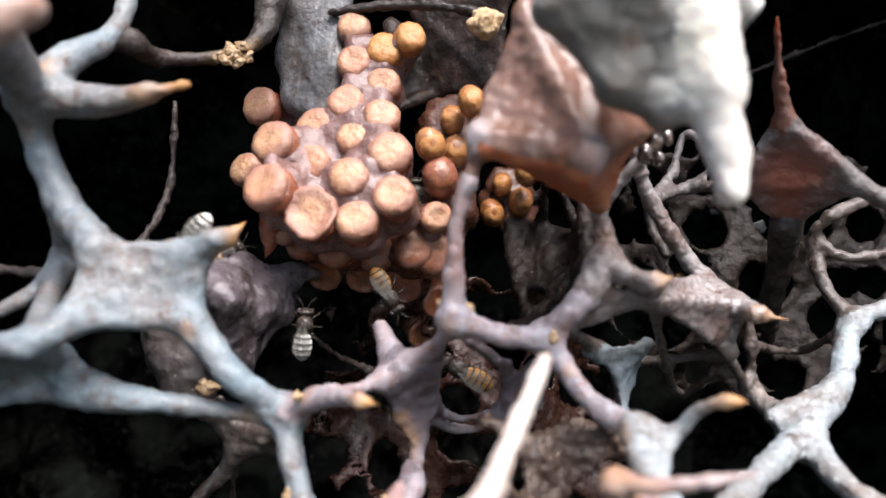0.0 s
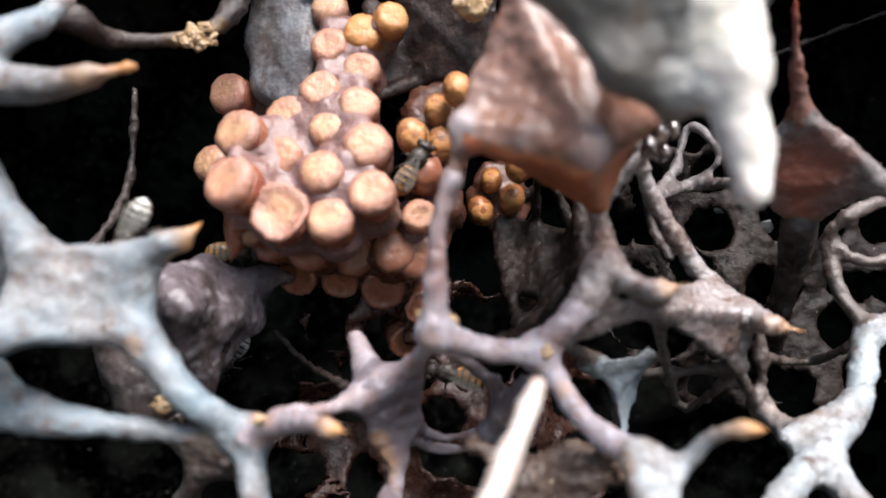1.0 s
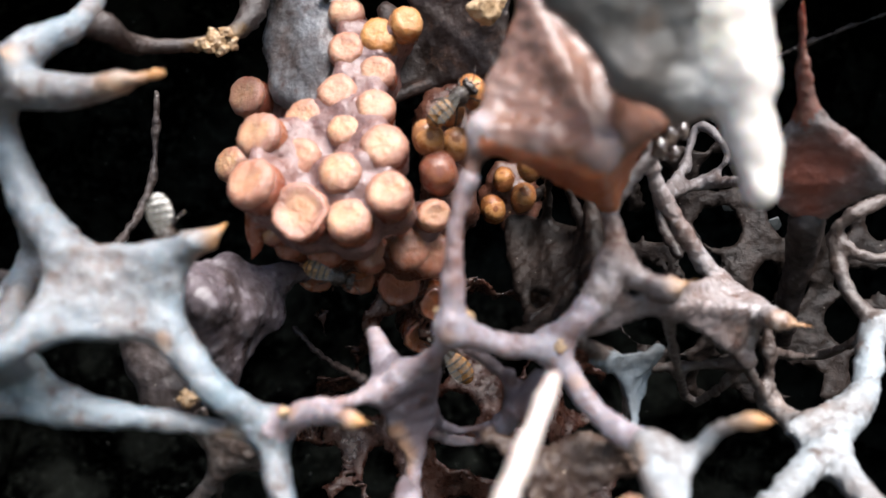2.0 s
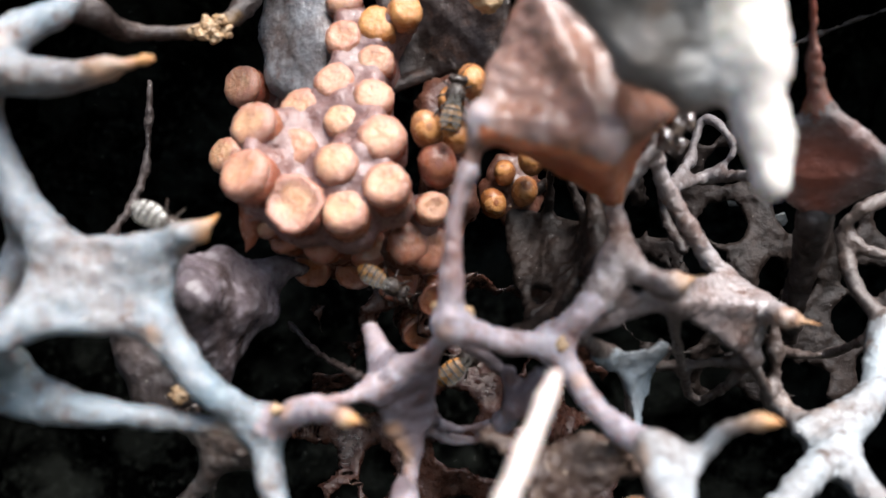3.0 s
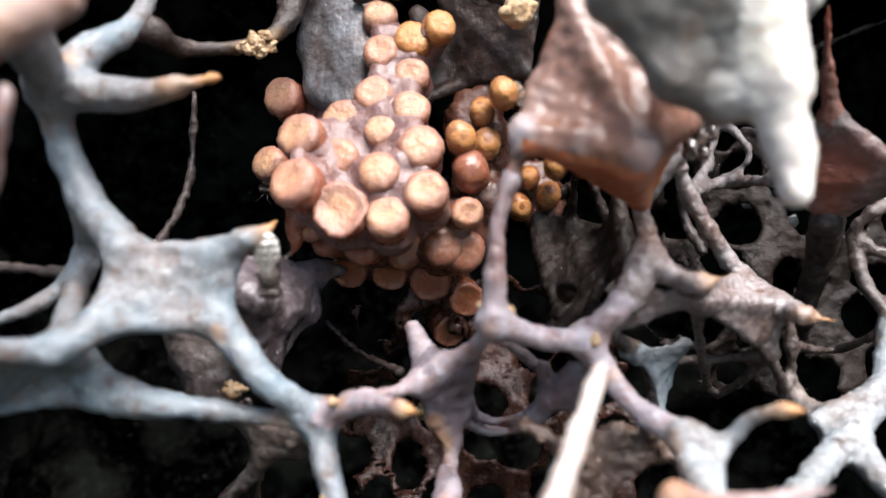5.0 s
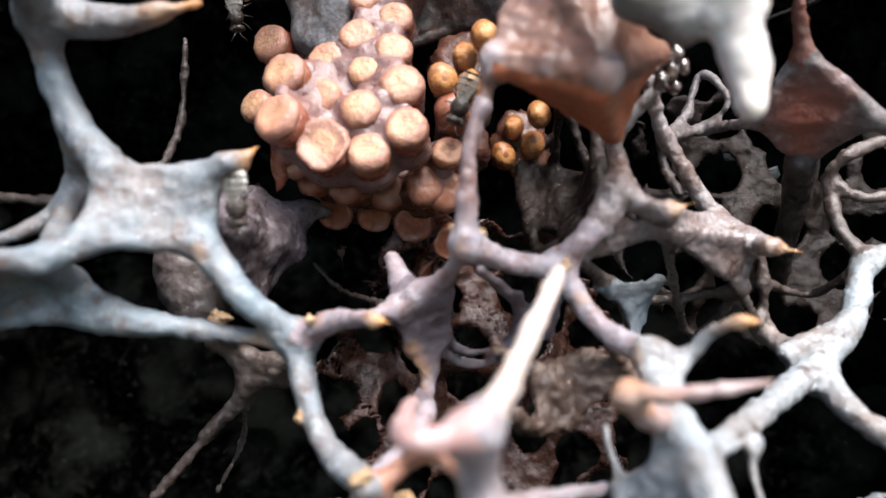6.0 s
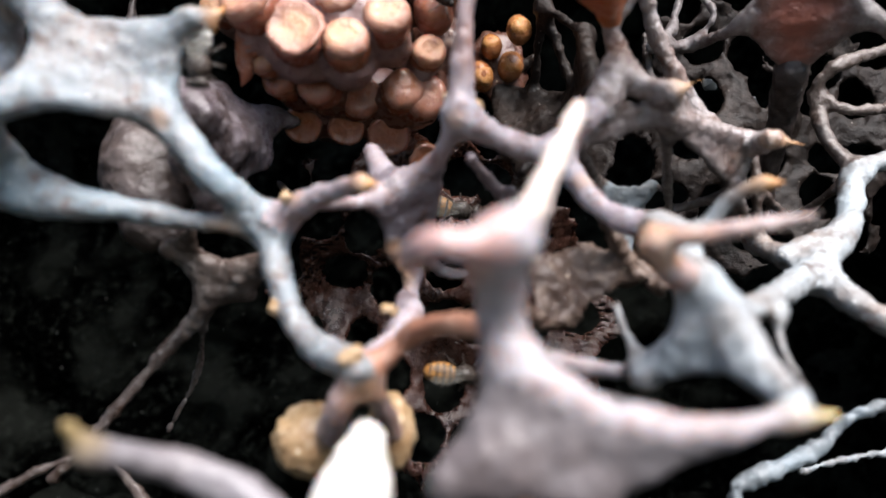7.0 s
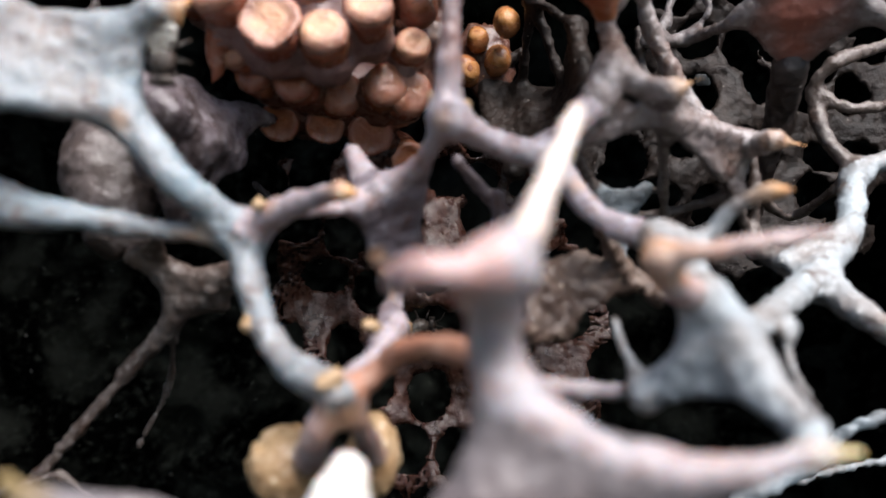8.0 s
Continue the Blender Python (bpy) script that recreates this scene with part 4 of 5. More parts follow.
melted("wax_strand", BACKARMS, {"": DARK_WAX}, "dark dusty wax strands deep in the hollow", "wax strand", crumb=0.12, stains_and_sheen=[(-16.6, 53.1, 75.2, 3), (-15.2, 54.1, 76.1, 2.5)])
melted("wax_strand", NEARLEFT, {"": LILAC_TIPPED}, "smooth pinkish wax strand with a yellow tip", "wax strand")
melted("wax_spike", NEARSPIKE, {"": IVORY}, "white wax spike standing before a grainy wax ball", "wax spike")
melted("wax_strand", NEARARM, {"": PINK_WAX}, "pale pinkish wax spike and thick reddish strand", "wax strand", stains_and_sheen=[(-18.3, 26.9, 68.9, 5)])


# ---- brood cells ----
def uneven(bm, amount, freq, seed):
    off = Vector((seed * 2.3, seed * 5.1, seed * 0.7))
    for v in bm.verts:
        p = v.co / MM
        v.co += Vector((noise.noise(p * freq + off), noise.noise(p * freq + off * 2), noise.noise(p * freq + off * 3))) * amount * MM
    return bm


def cell_parts(parent, at, axis, r, length, mats, seed, opened=False):
    """A barrel-shaped brood cell with rounded shoulders; its lid is dimpled, or torn and sunken."""
    turn = Vector(axis).to_track_quat("Z", "Y").to_matrix().to_4x4()
    m = Matrix.Translation(Vector((at[0], at[1], at[2] + 60)) * MM) @ turn
    barrel = [(0.55, -length), (0.92, -length * 0.72), (1.05, -length * 0.45), (1.08, -1.1), (1.05, -0.65), (0.98, -0.4), (0.8, -0.35), (0.4, -0.5)]
    body = part("brood_cell", done(uneven(lathe([(r * a, z) for a, z in barrel], 24, 0.02, seed), 0.09, 0.9, seed), "brood_cell"), mats[0], parent)
    body.matrix_local = m
    dip = random.Random(seed + 90).uniform(-0.06, 0.18)
    if opened == 2:
        lid = [(0.96, -0.6), (1.03, -0.3), (1.02, -0.05), (0.96, 0.1), (0.88, 0.16), (0.78, 0.11), (0.64, 0.03), (0.35, 0.0), (0.08, 0.02)]
    elif opened:
        lid = [(0.94, -0.55), (1.02, -0.25), (1.03, 0.0), (0.98, 0.14), (0.9, 0.19), (0.82, 0.15), (0.7, 0.04), (0.5, -0.02), (0.25, 0.0), (0.08, 0.02)]
    else:
        lid = [(0.96, -0.6), (1.04, -0.35), (1.02, -0.08), (0.94, 0.12), (0.82, 0.27), (0.66, 0.36), (0.46, 0.39 - 0.6 * dip), (0.26, 0.4 - dip), (0.07, 0.41 - dip)]
    part("cap", done(uneven(uneven(lathe([(r * a, z) for a, z in lid], 32, 0.03, seed + 7), 0.34 if opened == 1 else 0.14, 0.6, seed + 3), 0.07, 2.6, seed), "cap"), mats[1], body)
    return body


def brood_comb():
    comb = tagged(new("brood_comb"), "cluster of tan and pinkish wax brood cells, some caps broken open", "brood comb")
    core = [
        (-12.0, 65.5, 87.0, 3.57),
        (-11.3, 64.5, 80.2, 3.06),
        (-8.6, 63.5, 75.2, 2.89),
        (-9.9, 62.0, 70.8, 3.57),
        (-9.5, 59.5, 66.4, 3.57),
        (-8.9, 59.0, 62.4, 3.4),
        (-7.9, 62.5, 59.6, 2.72),
        (-4.1, 65.0, 61.8, 2.21),
    ]
    cells = [
        (-7.5, 57.5, 18.7, 1.38, 0.45, 0),
        (-4.8, 56.0, 16.4, 1.43, 0.5, 0),
        (-2.6, 55.5, 17.2, 1.26, 0.1, 0),
        (-7.3, 56.0, 15.3, 1.43, 0.45, 0),
        (-4.9, 55.5, 13.4, 1.38, 0.4, 0),
        (-7.7, 54.5, 11.7, 1.49, 0.45, 0),
        (-4.8, 53.5, 10.4, 1.43, 0.45, 0),
        (-10.3, 54.5, 9.7, 1.54, 0.4, 0),
        (-7.0, 53.2, 8.7, 1.32, 0.5, 0),
        (-13.1, 52.2, 8.2, 1.7, 0.5, 0),
        (-4.0, 51.5, 7.3, 1.65, 0.5, 0),
        (-10.2, 52.8, 6.7, 1.43, 0.4, 0),
        (-7.0, 50.6, 5.4, 1.49, 0.55, 0),
        (-13.0, 49.8, 4.6, 1.76, 0.5, 0),
        (-3.6, 50.2, 4.0, 1.59, 0.55, 0),
        (-9.6, 49.8, 2.7, 1.87, 0.6, 1),
        (-6.4, 50.0, 2.2, 1.59, 0.6, 0),
        (-16.3, 60.6, 12.7, 1.65, 0.2, 0),
        (-16.7, 57.5, 6.7, 1.43, 0.3, 0),
        (-10.3, 59.0, -2.2, 1.49, -0.7, 0),
        (-6.8, 58.5, -2.5, 1.38, -0.7, 0),
        (-3.4, 58.0, -3.1, 1.65, -0.7, 0),
        (-1.2, 57.7, -0.9, 1.76, -0.7, 0),
        (-0.3, 61.0, -4.8, 1.54, -0.7, 0),
        (-1.7, 62.0, -7.7, 1.43, -0.7, 0),
        (-9.9, 58.0, 0.7, 1.43, -0.7, 0),
        (-5.5, 56.5, -0.4, 1.54, 0.1, 0),
        (-2.2, 55.0, 0.0, 1.54, 0.2, 0),
        (-12.4, 53.0, 1.8, 1.43, 0.2, 0),
        (-0.5, 54.0, 2.5, 1.21, 0.2, 0),
        (-0.7, 55.5, -0.4, 1.65, 0.1, 0),
        (-8.7, 54.5, 0.0, 1.43, 0.2, 0),
        (-11.5, 55.0, 0.5, 1.32, 0.2, 0),
    ]
    wax, seats = [], []
    for n, (x, y, z, r, tilt, opened) in enumerate(cells):
        rnd = random.Random(n)
        axis = Vector((0.04 * (x + 6) + rnd.uniform(-0.12, 0.12), -0.9, 0.55 * tilt + rnd.uniform(-0.08, 0.08))).normalized()
        # Low cells get the cap whose colour already holds the comb's shade.
        skins = (HONEY, HONEY_CAP) if n in (1, 2) else (CELL, CAP_RED_SHADED if z < 1 else CAP)
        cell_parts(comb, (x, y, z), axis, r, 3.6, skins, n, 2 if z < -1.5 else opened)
        seats.append((Vector((x, y, z + 60)), axis, r, opened))
    for n, (a, na, ra, torn) in enumerate(seats):
        # Seams low on the comb are painted with its shadow too.
        collar = 0.32 if a.z > 65 else 0.75
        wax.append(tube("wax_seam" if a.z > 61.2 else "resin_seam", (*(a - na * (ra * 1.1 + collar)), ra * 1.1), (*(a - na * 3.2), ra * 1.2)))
        for b, nb, rb, gaping in seats[:n]:
            if (a - b).length < (ra + rb) * 1.55:
                sunk = 1.25 if torn or gaping or min(a.z, b.z) < 61 else 0.42 if min(a.z, b.z) > 65 and (a - b).length < (ra + rb) * 1.35 else 0.6 if (a - b).length < (ra + rb) * 1.3 else 0.95
                p, q = a - na * 1.9, b - nb * 1.9
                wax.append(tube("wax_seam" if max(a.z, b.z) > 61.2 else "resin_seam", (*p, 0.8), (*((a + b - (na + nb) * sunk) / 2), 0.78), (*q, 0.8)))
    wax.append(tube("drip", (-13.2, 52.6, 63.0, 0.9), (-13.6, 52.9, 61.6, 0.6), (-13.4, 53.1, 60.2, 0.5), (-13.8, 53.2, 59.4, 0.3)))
    mass = melted("mass", [tube("wax_core", *core), *wax], {"": COMB, "drip": CELL, "resin_seam": COMB_SHADED}, "", "", h=0.35, rough=0.12, blend=0.7)
    for piece in list(mass.children):
        piece.parent = comb
    bpy.data.objects.remove(mass)
    return comb


brood_comb()


def honey_cells(label, spots):
    group = tagged(new("cell_cluster"), label, "cell cluster")
    for n, (x, y, z, r) in enumerate(spots):
        rnd = random.Random(50 + n)
        ob = part("cell", blob("cell", (r, r, r * 1.2), n, 0.08, 0.9, 3), CAP_RED_SHADED if r > 1.4 else HONEY, group)
        ob.matrix_local = Matrix.Translation(Vector((x, y, z + 60)) * MM) @ Euler((rnd.uniform(-0.4, 0.4), rnd.uniform(-0.4, 0.4), 0)).to_matrix().to_4x4()
        cap = part("cap", done(lathe([(r * 0.86, r * 0.42), (r * 0.8, r * 0.66), (r * 0.62, r * 0.88), (r * 0.4, r * 1.0), (r * 0.12, r * 0.98)], 18, 0.05, n), "cap"), CAP_RED_SHADED if r > 1.4 else HONEY_CAP, ob)
        cap.matrix_local = Euler((radians(75), 0, rnd.uniform(-0.4, 0.4))).to_matrix().to_4x4()
    return group


honey_cells("amber rounded cells beside the comb, glossy", [
    (2.3, 55.0, 11.8, 1.15),
    (0.8, 57.5, 10.8, 1.1),
    (-1.0, 55.0, 8.3, 1.25),
    (1.1, 57.0, 8.1, 1.2),
    (-0.2, 55.3, 5.7, 1.5),
])
honey_cells("small amber cells on a dark membrane", [
    (7.6, 62.5, 6.9, 1.1),
    (5.6, 65.0, 6.1, 1),
    (4.6, 65.0, 3.4, 1.2),
    (7.4, 65.5, 4.5, 1.2),
])


melted("wax_wedge", WEDGE, {"": DEEP_SHADED_WAX}, "dark crumbly wax membrane under the small cells, blackened further for depth shade", "wax membrane", rough=0.1, crumb=0.12)
melted("wax_membrane", UNDERWEB, {"": CRUMBLY}, "crumbly brown wax membrane with an opening", "wax membrane", rough=0.14, crumb=0.3)
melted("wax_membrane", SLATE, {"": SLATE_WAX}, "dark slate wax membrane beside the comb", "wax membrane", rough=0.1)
melted("wax_sheath", SHEATHS, {"": SHEATH}, "grey crusted wax sheath on the comb", "wax sheath", h=0.35, rough=0.1, blend=1.5)


def pierced(name, label, x, z, depth, spacing, thick, hole, seed, mat, sway=3.5):
    """A warped thin sheet of wax full of rounded holes, with an uneven outline."""
    rnd, h = random.Random(seed), 0.34
    gx, gy, gz = (np.arange(lo, hi, h) for lo, hi in ((x[0] - 2, x[1] + 2), (depth - sway - 2.5, depth + sway + 2.5), (z[0] + 58, z[1] + 62)))
    X, Z = np.meshgrid(gx, gz, indexing="ij")
    warp = np.full(X.shape, float(depth))
    wave = np.zeros(X.shape)
    for _ in range(6):
        u, v, p = rnd.uniform(-0.35, 0.35), rnd.uniform(-0.35, 0.35), rnd.uniform(0, 6.28)
        warp += sway / 3 * np.sin(u * X + v * Z + p)
        wave += np.sin(3 * v * X - 3 * u * Z + p) / 6
    cx, cz = (x[0] + x[1]) / 2, (z[0] + z[1]) / 2 + 60
    rim = (np.hypot((X - cx) / (x[1] - x[0]) * 2, (Z - cz) / (z[1] - z[0]) * 2) - 1 + 0.35 * wave) * (z[1] - z[0]) / 2
    for k in range(int((z[1] - z[0]) / spacing) + 1):
        for i in range(int((x[1] - x[0]) / spacing) + 1):
            hx = x[0] + (i + 0.5 * (k % 2) + rnd.uniform(-0.3, 0.3)) * spacing
            hz = z[0] + 60 + (k + rnd.uniform(-0.3, 0.3)) * spacing * 0.9
            a, b = (spacing * hole * rnd.uniform(0.7, 1.15) for _ in range(2))
            rim = np.maximum(rim, (1 - np.hypot((X - hx) / a, (Z - hz) / b)) * min(a, b) + 0.25 * wave)
    slab = np.abs(gy[None, :, None] - warp[:, None, :]) - thick * (1 + 0.5 * wave[:, None, :])
    edge = rim[:, None, :]
    k = np.maximum(0.8 - np.abs(slab - edge), 0) / 0.8
    verts, quads = surface(np.maximum(slab, edge) + k * k * 0.2, np.array((gx[0], gy[0], gz[0])), h)
    verts = verts + np.array([noise.noise_vector(Vector(v * 0.9)) * 0.3 + noise.noise_vector(Vector(v * 2.4)) * 0.16 for v in verts])
    data = bpy.data.meshes.new(name)
    data.from_pydata(verts * MM, [], quads.tolist())
    data.polygons.foreach_set("use_smooth", np.ones(len(data.polygons), bool))
    return tagged(part(name, data, mat), label, "wax network")


pierced("wax_network", "dark dusty wax sheet pierced by round holes, blackened further for depth shade", (12, 48), (-15, 11), 64, 4.6, 0.34, 0.35, 11, DEEP_SHADED_WAX)
pierced("wax_network", "brown wax sheet full of holes below the brood cells, depth shade in its colour", (-12, 16), (-32, -3), 63, 4.8, 0.28, 0.34, 12, SHADED_RESIN, 4.0)

# ---- pots and lumps ----
def lump(name, at, radii, mat, label, category, seed, rough=0.08, freq=0.5, turn=(0, 0, 0)):
    ob = part(name, blob(name, radii, seed, rough, freq), mat)
    ob.matrix_world = pose(at[0] * MM, at[1] * MM, (at[2] + 60) * MM, *turn)
    return tagged(ob, label, category)


melted("wax_pot", POTA, {"": POT}, "dark purplish wax pot with dusty specks, joined to the comb", "wax pot", h=0.3, rough=0.1, blend=1.4, crumb=0.1)
melted("wax_pot", POTB, {"": POT_BROWN}, "dark brown wax pot with a grey bloom", "wax pot", h=0.35, rough=0.16, crumb=0.1)
lump("resin_mass", (0.6, 60.5, 9.2), (2.8, 2.4, 4.6), RESIN, "dark glossy resin behind the amber cells", "resin", 12, 0.3, 0.5)
lump("resin_mass", (0.6, 58.5, 3.4), (2.2, 1.8, 3.4), RESIN, "red-brown resin between the comb and the amber cells", "resin", 15, 0.35, 0.6)
lump("resin_mass", (6.3, 66.6, 4.8), (2.7, 1.2, 3.0), RESIN, "glossy red-brown resin holding the small amber cells", "resin", 16, 0.3, 0.6)
lump("wax_ball", (-7.5, 41.9, -22.3), (1.95, 1.9, 2.0), GRANULAR, "grainy yellowish wax ball under a strand", "wax ball", 3, 0.14, 1.8)
lump("wax_ball", (-3.1, 42.5, -22.1), (1.4, 1.6, 2.2), GRANULAR, "grainy orange-brown wax ball beside another", "wax ball", 4, 0.14, 1.8)
lump("amber_cell", (4.3, 36.4, -23.6), (1.5, 1.3, 1.5), HONEY, "glossy amber wax cell behind the pale membrane", "wax cell", 9, 0.06, 0.8)


lump("wax_ball", (-17.2, 49.8, -10.1), (0.8, 0.5, 0.6), GRANULAR, "tan grainy wax lump on the brown pot", "wax ball", 5, 0.7, 1.8)


for n, (x, y, z, r) in enumerate(((-9.25, 42.0, -15.1, 0.4), (-8.9, 42.0, -9.0, 0.26), (0.2, 42.3, -3.4, 0.35), (-5.0, 36.8, -16.95, 0.38), (7.2, 44.4, -5.6, 0.3), (-3.2, 41.4, -15.1, 0.3), (1.6, 42.6, -3.6, 0.22), (-16.5, 53.9, 15.3, 0.42), (-15.9, 54.5, 16.1, 0.36), (-16.9, 53.5, 14.7, 0.34), (-17.4, 53.3, 15, 0.3), (-15.6, 54.7, 15.4, 0.32), (-16.1, 54.1, 14.7, 0.3), (-16.8, 54.1, 15.9, 0.3))):
    tagged(lump("wax_crumb", (x, y, z), (r * 1.3, r, r * 1.3), GRANULAR, "tiny yellowish wax crumb stuck on a strand", "wax crumb", 30 + n, 0.7, 2.2), group="wax crumbs")


lump("wax_scrap", (3.3, 54, 17.8), (1.3, 0.9, 1.1), SCRAP, "pale yellowish wax scrap on the dark membrane", "wax scrap", 6, 0.35, 1.2)


def resin_beads():
    beads = tagged(new("resin_beads"), "glossy dark resin beads with bright glints", "resin")
    for n, (x, y, z, r) in enumerate([
        (13.4, 45.6, 8.0, 0.55), (14.6, 46.2, 8.3, 0.45), (13.3, 45.4, 6.3, 0.5), (14.1, 46.0, 7.1, 0.5), (15.3, 46.8, 7.6, 0.4), (12.7, 45.5, 7.2, 0.4), (14.6, 46.4, 6.2, 0.35),
    ]):
        ob = part("bead", blob("bead", (r * 1.15, r, r * 1.3), n, 0.45, 1.6, 3), GLOSS, beads)
        ob.matrix_local = pose(x * MM, y * MM, (z + 60) * MM)


resin_beads()


def stone(at, size, seed):
    bm = bmesh.new()
    rnd = random.Random(seed)
    for _ in range(14):
        v = Vector((rnd.gauss(0, 1), rnd.gauss(0, 0.35), rnd.gauss(0, 1))).normalized()
        bm.verts.new(Vector((v.x * size, v.y * size * 0.5, v.z * size)) * MM)
    bmesh.ops.convex_hull(bm, input=bm.verts[:])
    ob = part("stone", done(bm, "stone"), QUARTZ)
    ob.matrix_world = pose(at[0] * MM, at[1] * MM, (at[2] + 60) * MM, 10, 20 * seed, 0)
    return tagged(ob, "small angular grey quartz grain caught in dark wax", "stone", group="quartz grains")


for n, spot in enumerate(((31.0, 67.5, 2.2, 0.8), (27.0, 67.5, 4.0, 0.8), (36.5, 66.5, -1.0, 0.7), (22.0, 65.0, -4.5, 0.7))):
    stone(spot[:3], spot[3], n + 1)


# ---- bees ----
BEE_DARK = material("bee_black", ((0.035, 0.025, 0.02), (0.02, 0.015, 0.012), (0.12, 0.09, 0.06)), 0.3, (600, 3000), 0.3, coat=0.2)
BEE_AMBER = material("bee_amber", ((0.40, 0.19, 0.05), (0.28, 0.12, 0.03), (0.52, 0.31, 0.12)), 0.3, (600, 3000), 0.2, coat=0.3)
BEE_GREY = material("bee_grey", ((0.55, 0.54, 0.50), (0.40, 0.38, 0.34), (0.68, 0.67, 0.62)), 0.3, (600, 3000), 0.2)
WING = material("wing", ((0.20, 0.19, 0.17), (0.14, 0.13, 0.11), (0.27, 0.26, 0.24)), 0.3, (600, 3000), 0.1, spec=0.35)
WING.node_tree.nodes["Principled BSDF"].inputs["Alpha"].default_value = 0.28


def limb(points, r, sides=6):
    """A jointed thin leg or feeler through points in millimetres."""
    bm = bmesh.new()
    rings = []
    for n, p in enumerate(points):
        a, b = Vector(points[max(0, n - 1)]), Vector(points[min(len(points) - 1, n + 1)])
        q = (b - a).to_track_quat("Z", "Y")
        k = r * (1 - 0.5 * n / len(points))
        rings.append([bm.verts.new((Vector(p) + q @ Vector((k * math.cos(2 * math.pi * i / sides), k * math.sin(2 * math.pi * i / sides), 0))) * MM) for i in range(sides)])
    for a, b in zip(rings[:-1], rings[1:]):
        for i in range(sides):
            bm.faces.new((a[i], a[(i + 1) % sides], b[(i + 1) % sides], b[i])).smooth = True
    bm.faces.new(rings[0][::-1])
    bm.faces.new(rings[-1])
    return done(bm, "limb")


def wing_mesh(side):
    bm = bmesh.new()
    rim = [(0.15, 0.2), (0.45, -0.3), (0.75, -1.2), (0.8, -2.0), (0.55, -2.5), (0.2, -2.3), (0.02, -1.4), (0.02, -0.5)]
    top = [bm.verts.new((side * x * MM, y * MM, (0.75 + 0.05 * y) * MM)) for x, y in rim]
    low = [bm.verts.new((side * x * MM, y * MM, (0.72 + 0.05 * y) * MM)) for x, y in rim]
    bm.faces.new(top)
    bm.faces.new(low[::-1])
    for i in range(len(rim)):
        bm.faces.new((top[i], low[i], low[(i + 1) % len(rim)], top[(i + 1) % len(rim)]))
    bmesh.ops.recalc_face_normals(bm, faces=bm.faces[:])
    return done(bm, "wing")


def bee(label, abdomen_mat, size=1.0):
    """A stingless worker bee, head along +y and back along +z, its base at the middle of the thorax."""
    b = tagged(new("bee"), label, "bee")

    def lump_part(name, at, radii, mat, parent=b, seed=0, label=""):
        ob = part(name, blob(name, tuple(size * r for r in radii), seed, 0.05, 1.5, 3), mat, parent, label)
        ob.matrix_local = pose(*(v * size * MM for v in at))
        return ob

    head = lump_part("head", (0, 1.1, -0.1), (0.62, 0.36, 0.5), BEE_DARK)
    for side in (-1, 1):
        lump_part("eye", (side * 0.48, 0.08, 0.05), (0.17, 0.26, 0.36), BEE_DARK, head)
        part("antenna", limb([(side * 0.12 * size, 0.3 * size, 0.1 * size), (side * 0.35 * size, 0.8 * size, 0.35 * size), (side * 0.75 * size, 1.2 * size, 0.1 * size)], 0.045 * size), BEE_DARK, head)
    lump_part("thorax", (0, 0.15, 0.05), (0.68, 0.75, 0.62), BEE_DARK, seed=2)
    abdomen = lump_part("abdomen", (0, -1.45, -0.05), (0.72, 1.15, 0.62), abdomen_mat, seed=3)
    for k in range(4):
        y = 0.62 - 0.45 * k
        w = math.sqrt(max(0.05, 1 - (y / 1.15) ** 2)) * 1.03
        ring = part("band", done(lathe([(0.72 * w * size, -0.06 * size), (0.735 * w * size, 0.0), (0.72 * w * size, 0.06 * size)], 18, 0.02, k), "band"), BEE_DARK, abdomen)
        ring.matrix_local = pose(0, y * size * MM, 0, 90, 0, 0)
    for side in (-1, 1):
        w = part("wing", wing_mesh(side), WING, b, "clear greyish wing")
        w.scale = (0.85 * size, 0.85 * size, size)
        for n, (y0, y1, reach) in enumerate(((0.55, 1.0, 0.9), (0.1, 0.0, 1.1), (-0.35, -1.1, 1.05))):
            s = size
            part("leg", limb([(side * 0.4 * s, y0 * s, -0.35 * s), (side * reach * 0.7 * s, (y0 + y1) / 2 * s, -0.1 * s), (side * reach * s, y1 * s, -0.75 * s), (side * (reach + 0.1) * s, (y1 * 1.15) * s, -0.95 * s)], 0.08 * s), BEE_DARK, b)
    return b


HOLLOW_BEE = [
    (0, -10.5, 52.0, 54.1, 5),
    (0.2, -10.9, 52.0, 52.7, 20),
    (0.4, -12.0, 52.0, 51.6, 60),
    (0.6, -11.4, 52.5, 52.0, 110),
    (0.8, -12.7, 54.0, 51.3, 185),
    (1, -15.5, 58.0, 51.4, 220),
    (1.7, -17.6, 62.0, 52.5, 220),
    (4.7, -18.0, 65.0, 62.0, 200),
    (5.8, -19.1, 61, 75.5, 175),
    (6.2, -19.4, 61, 74.9, 170),
    (6.6, -18.5, 62.0, 80.0, 160),
    (8, -18.5, 62.0, 82.0, 160),
]
COMB_BEE = [
    (0, -4.1, 53.0, 56.3, 150),
    (0.2, -2.8, 54.0, 56.0, 120),
    (0.4, -1.3, 57.0, 56.1, 100),
    (0.7, -0.5, 64.0, 56.0, 120),
    (1.3, -4.0, 67.0, 58.0, 100),
    (4.7, -2.0, 67.0, 50.0, 110),
    (6.5, 1.0, 58.0, 42.5, 100),
    (7, 1.6, 49, 39.9, 95),
    (7.2, 2, 49, 39.7, 93),
    (7.5, 1.7, 49, 39.6, 90),
    (8, 0.5, 62.0, 42.0, 80),
]
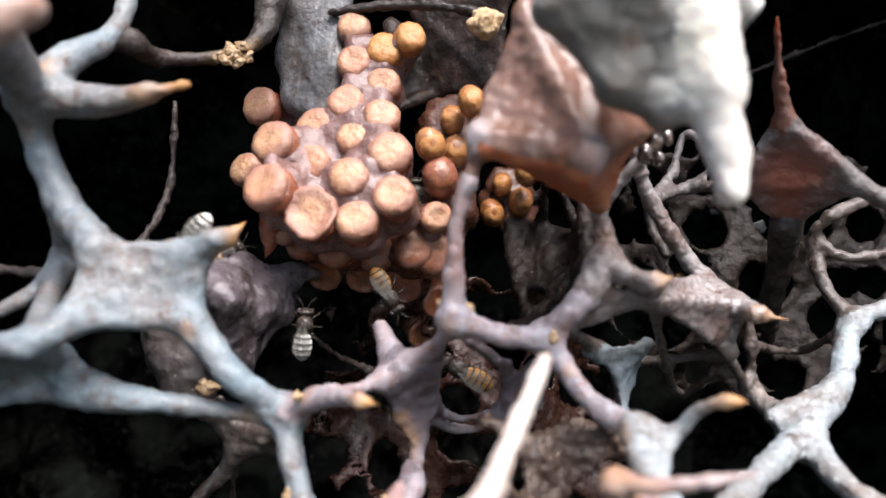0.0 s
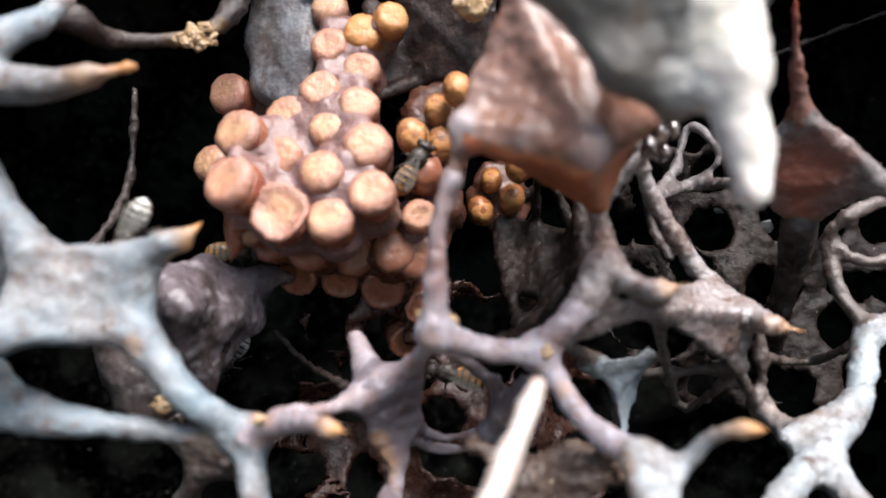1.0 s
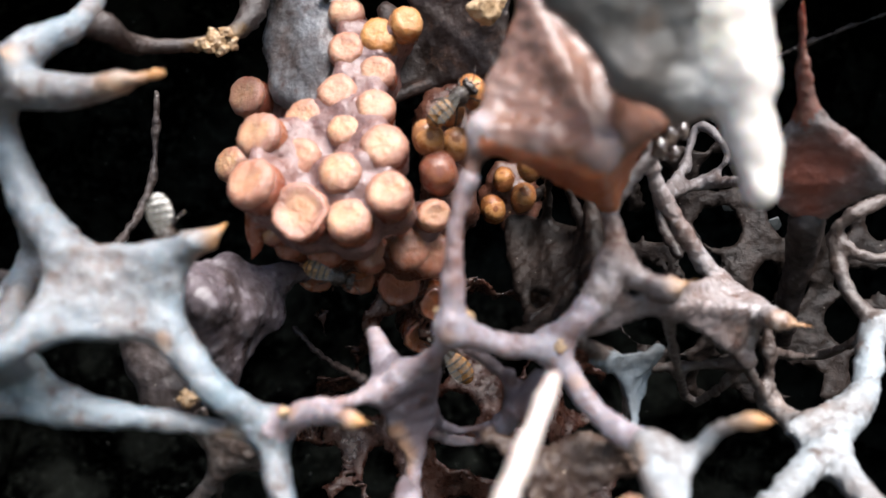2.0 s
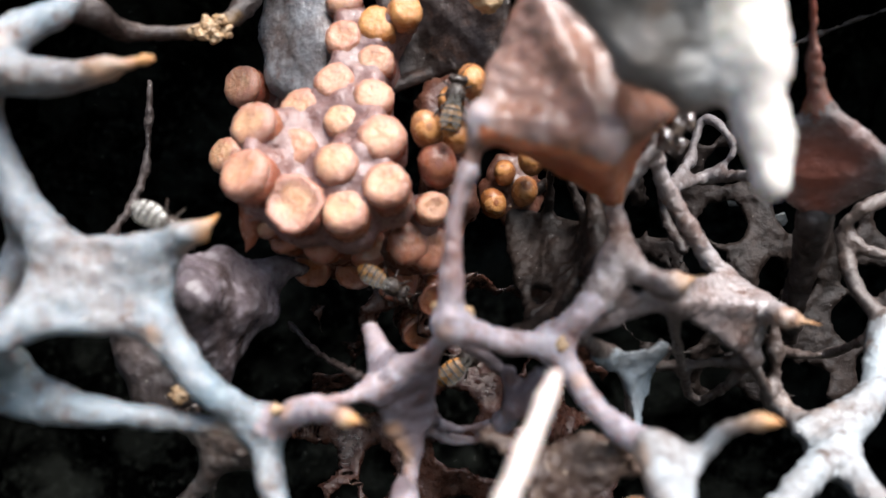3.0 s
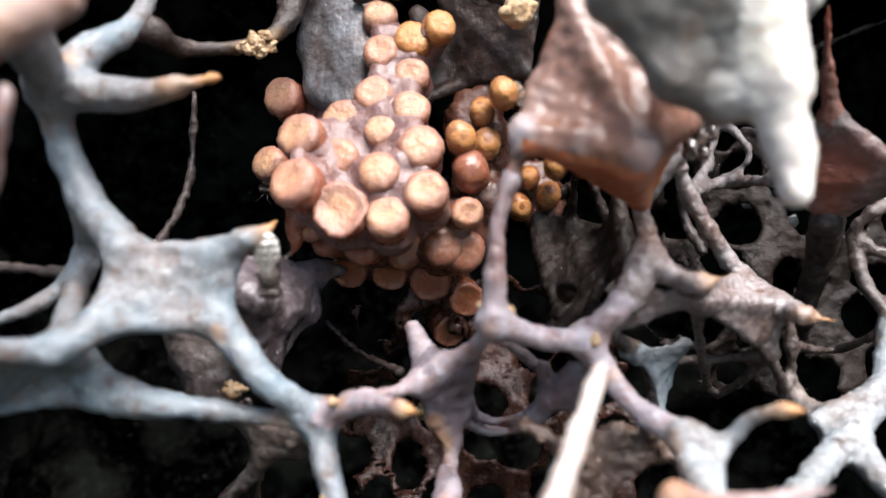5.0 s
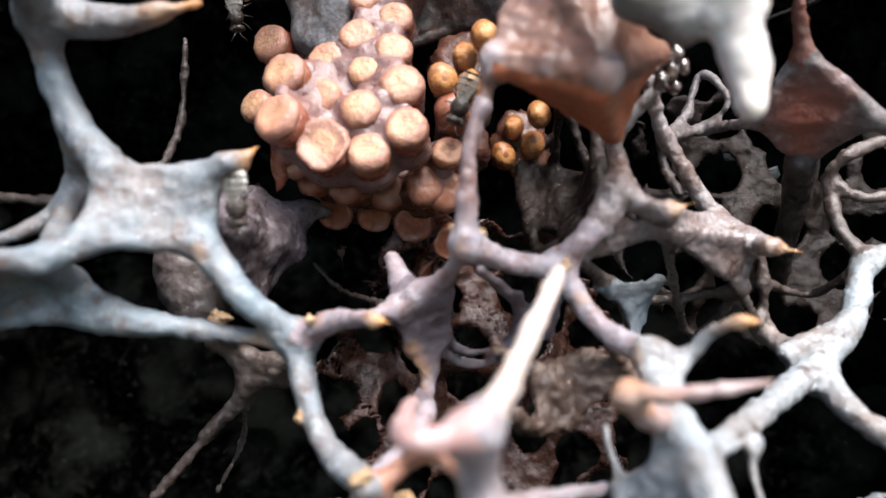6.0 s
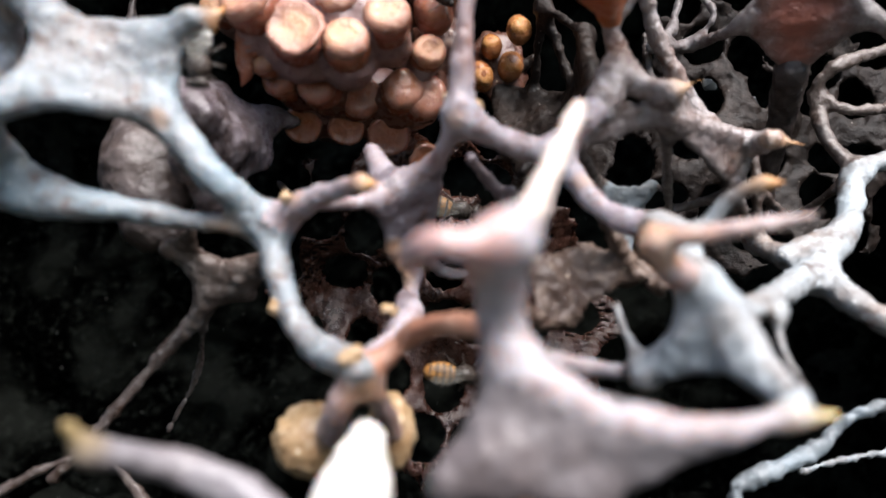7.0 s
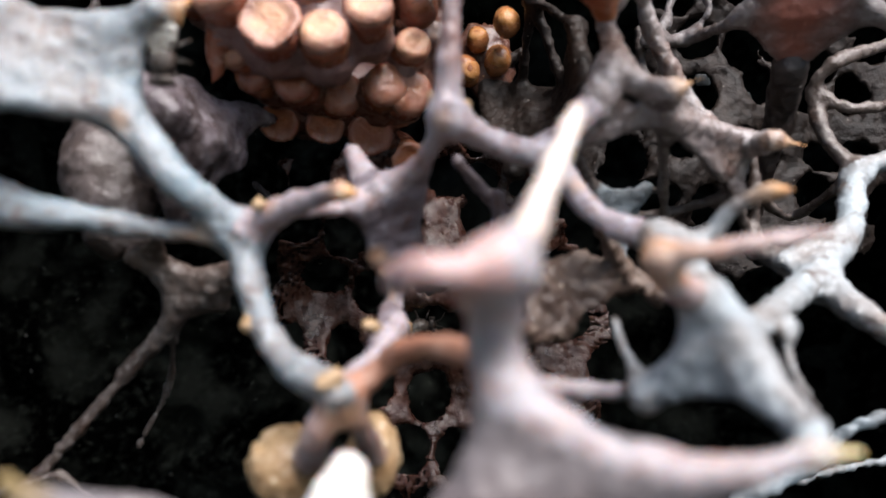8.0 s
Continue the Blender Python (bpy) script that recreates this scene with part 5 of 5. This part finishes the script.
AMBER_BEE = [
    (0, 1.4, 57.0, 50.0, -60),
    (0.3, 1.2, 57.0, 49.9, -70),
    (0.8, 1.9, 57.0, 50.4, -75),
    (1.2, 1.4, 57.0, 50.8, -80),
    (1.5, 0.7, 57.0, 50.6, -80),
    (1.7, 0.1, 57.0, 51.1, -70),
    (2.2, 0.8, 57.0, 52.2, -10),
    (2.8, 1.8, 57.0, 51.6, 50),
    (3, 2.2, 57.0, 51.2, 50),
    (3.2, 1.8, 57.0, 51.1, 55),
    (3.4, -0.5, 60.0, 49.0, 60),
    (3.9, -3.0, 66.0, 44.0, 60),
    (5.8, -1.0, 69.0, 46.0, 80),
    (6.5, 2.6, 57, 52.5, 95),
    (6.8, 1.7, 57, 51.7, 95),
    (7, 2, 57, 51.1, 100),
    (7.5, 0.5, 66.0, 49.0, 110),
    (8, 0.0, 68.0, 49.0, 110),
]
WALKING_BEE = [
    (0, -18.1, 58.0, 59.6, 60),
    (1, -13.9, 56.0, 59.9, 90),
    (1.6, -11.3, 55.5, 58.6, 110),
    (1.7, -10.2, 55.0, 58.2, 110),
    (2.8, -4.6, 54.0, 57.7, 105),
    (3, -3.6, 53.5, 57.0, 120),
    (3.2, -3.6, 53.5, 57.4, 95),
    (3.5, -3.4, 53.5, 57.7, 100),
    (3.8, -1.8, 54.0, 56.9, 130),
    (4, -2.3, 54.0, 57.2, 120),
    (4.2, -3.0, 55.0, 56.2, 120),
    (4.5, -3.0, 60.0, 53.6, 150),
    (4.6, -0.5, 63.0, 55.0, 130),
    (5.2, -3.0, 68.0, 58.0, 110),
    (8, -3.0, 68.0, 58.0, 110),
]
CELL_BEE = [
    (0, -2.4, 60.0, 64.7, 0),
    (0.8, -1.5, 57.0, 64.9, 20),
    (1, -0.7, 54.0, 66.5, 30),
    (1.2, -0.3, 53.0, 67.6, 30),
    (1.4, 0.7, 53.0, 69.8, 40),
    (1.7, 1.2, 53.0, 70.9, 50),
    (2.8, 0.9, 53.0, 70.7, 20),
    (3, 1.0, 53.0, 70.3, 10),
    (3.5, 0.6, 53.0, 70.2, -20),
    (4, 0.8, 53.0, 70.8, -40),
    (4.2, 1.3, 54.0, 70.6, 10),
    (4.5, 4.3, 56.0, 70.7, 80),
    (5.3, 4.2, 56.0, 70.8, 160),
    (5.8, 0.1, 52.5, 67.0, 190),
    (6, 0.4, 52.5, 66.0, 200),
    (6.2, -0.3, 52.5, 65.9, 195),
    (6.5, 0.1, 52.5, 66.0, 200),
    (7, 0.9, 52.5, 66.9, 200),
    (8, 0.9, 52.5, 66.9, 200),
]
WEB_BEE = [
    (0, -17.6, 47.0, 60.4, 220),
    (1, -17.8, 46.0, 60.9, 205),
    (1.5, -17.4, 46.0, 61.1, 195),
    (3, -16.5, 46.5, 61.1, 120),
    (3.5, -14.7, 46.0, 60.5, 140),
    (3.8, -13.8, 44.5, 59.8, 170),
    (4, -12.6, 43.5, 59.6, 175),
    (4.5, -12.8, 43.0, 58.6, 178),
    (5.8, -13.1, 43.0, 58.3, 178),
    (6, -13.7, 43.0, 58.0, 178),
    (6.5, -13.9, 43.0, 58.4, 180),
    (8, -13.9, 43.0, 58.4, 180),
]


BEES = [
    (bee("small black bee with a grey banded abdomen, climbing in the hollow", BEE_GREY), HOLLOW_BEE),
    (bee("small bee with pale folded wings under the brood cells", BEE_AMBER), COMB_BEE),
    (bee("small amber bee with dark bands behind a strand", BEE_AMBER, 1.2), AMBER_BEE),
    (bee("small brown bee walking along the lower brood cells", BEE_AMBER), WALKING_BEE),
    (bee("small black and amber bee tending the amber cells", BEE_AMBER, 1.1), CELL_BEE),
    (bee("small grey bee under the broken tip of a web", BEE_GREY), WEB_BEE),
]


def motions():
    for b, rows in BEES:
        walk(b, [(t, pose(x * MM, y * MM, z * MM, 0, a, 0) @ pose(0, 0, 0, 90, 0, 0)) for t, x, y, z, a in rows])


motions()
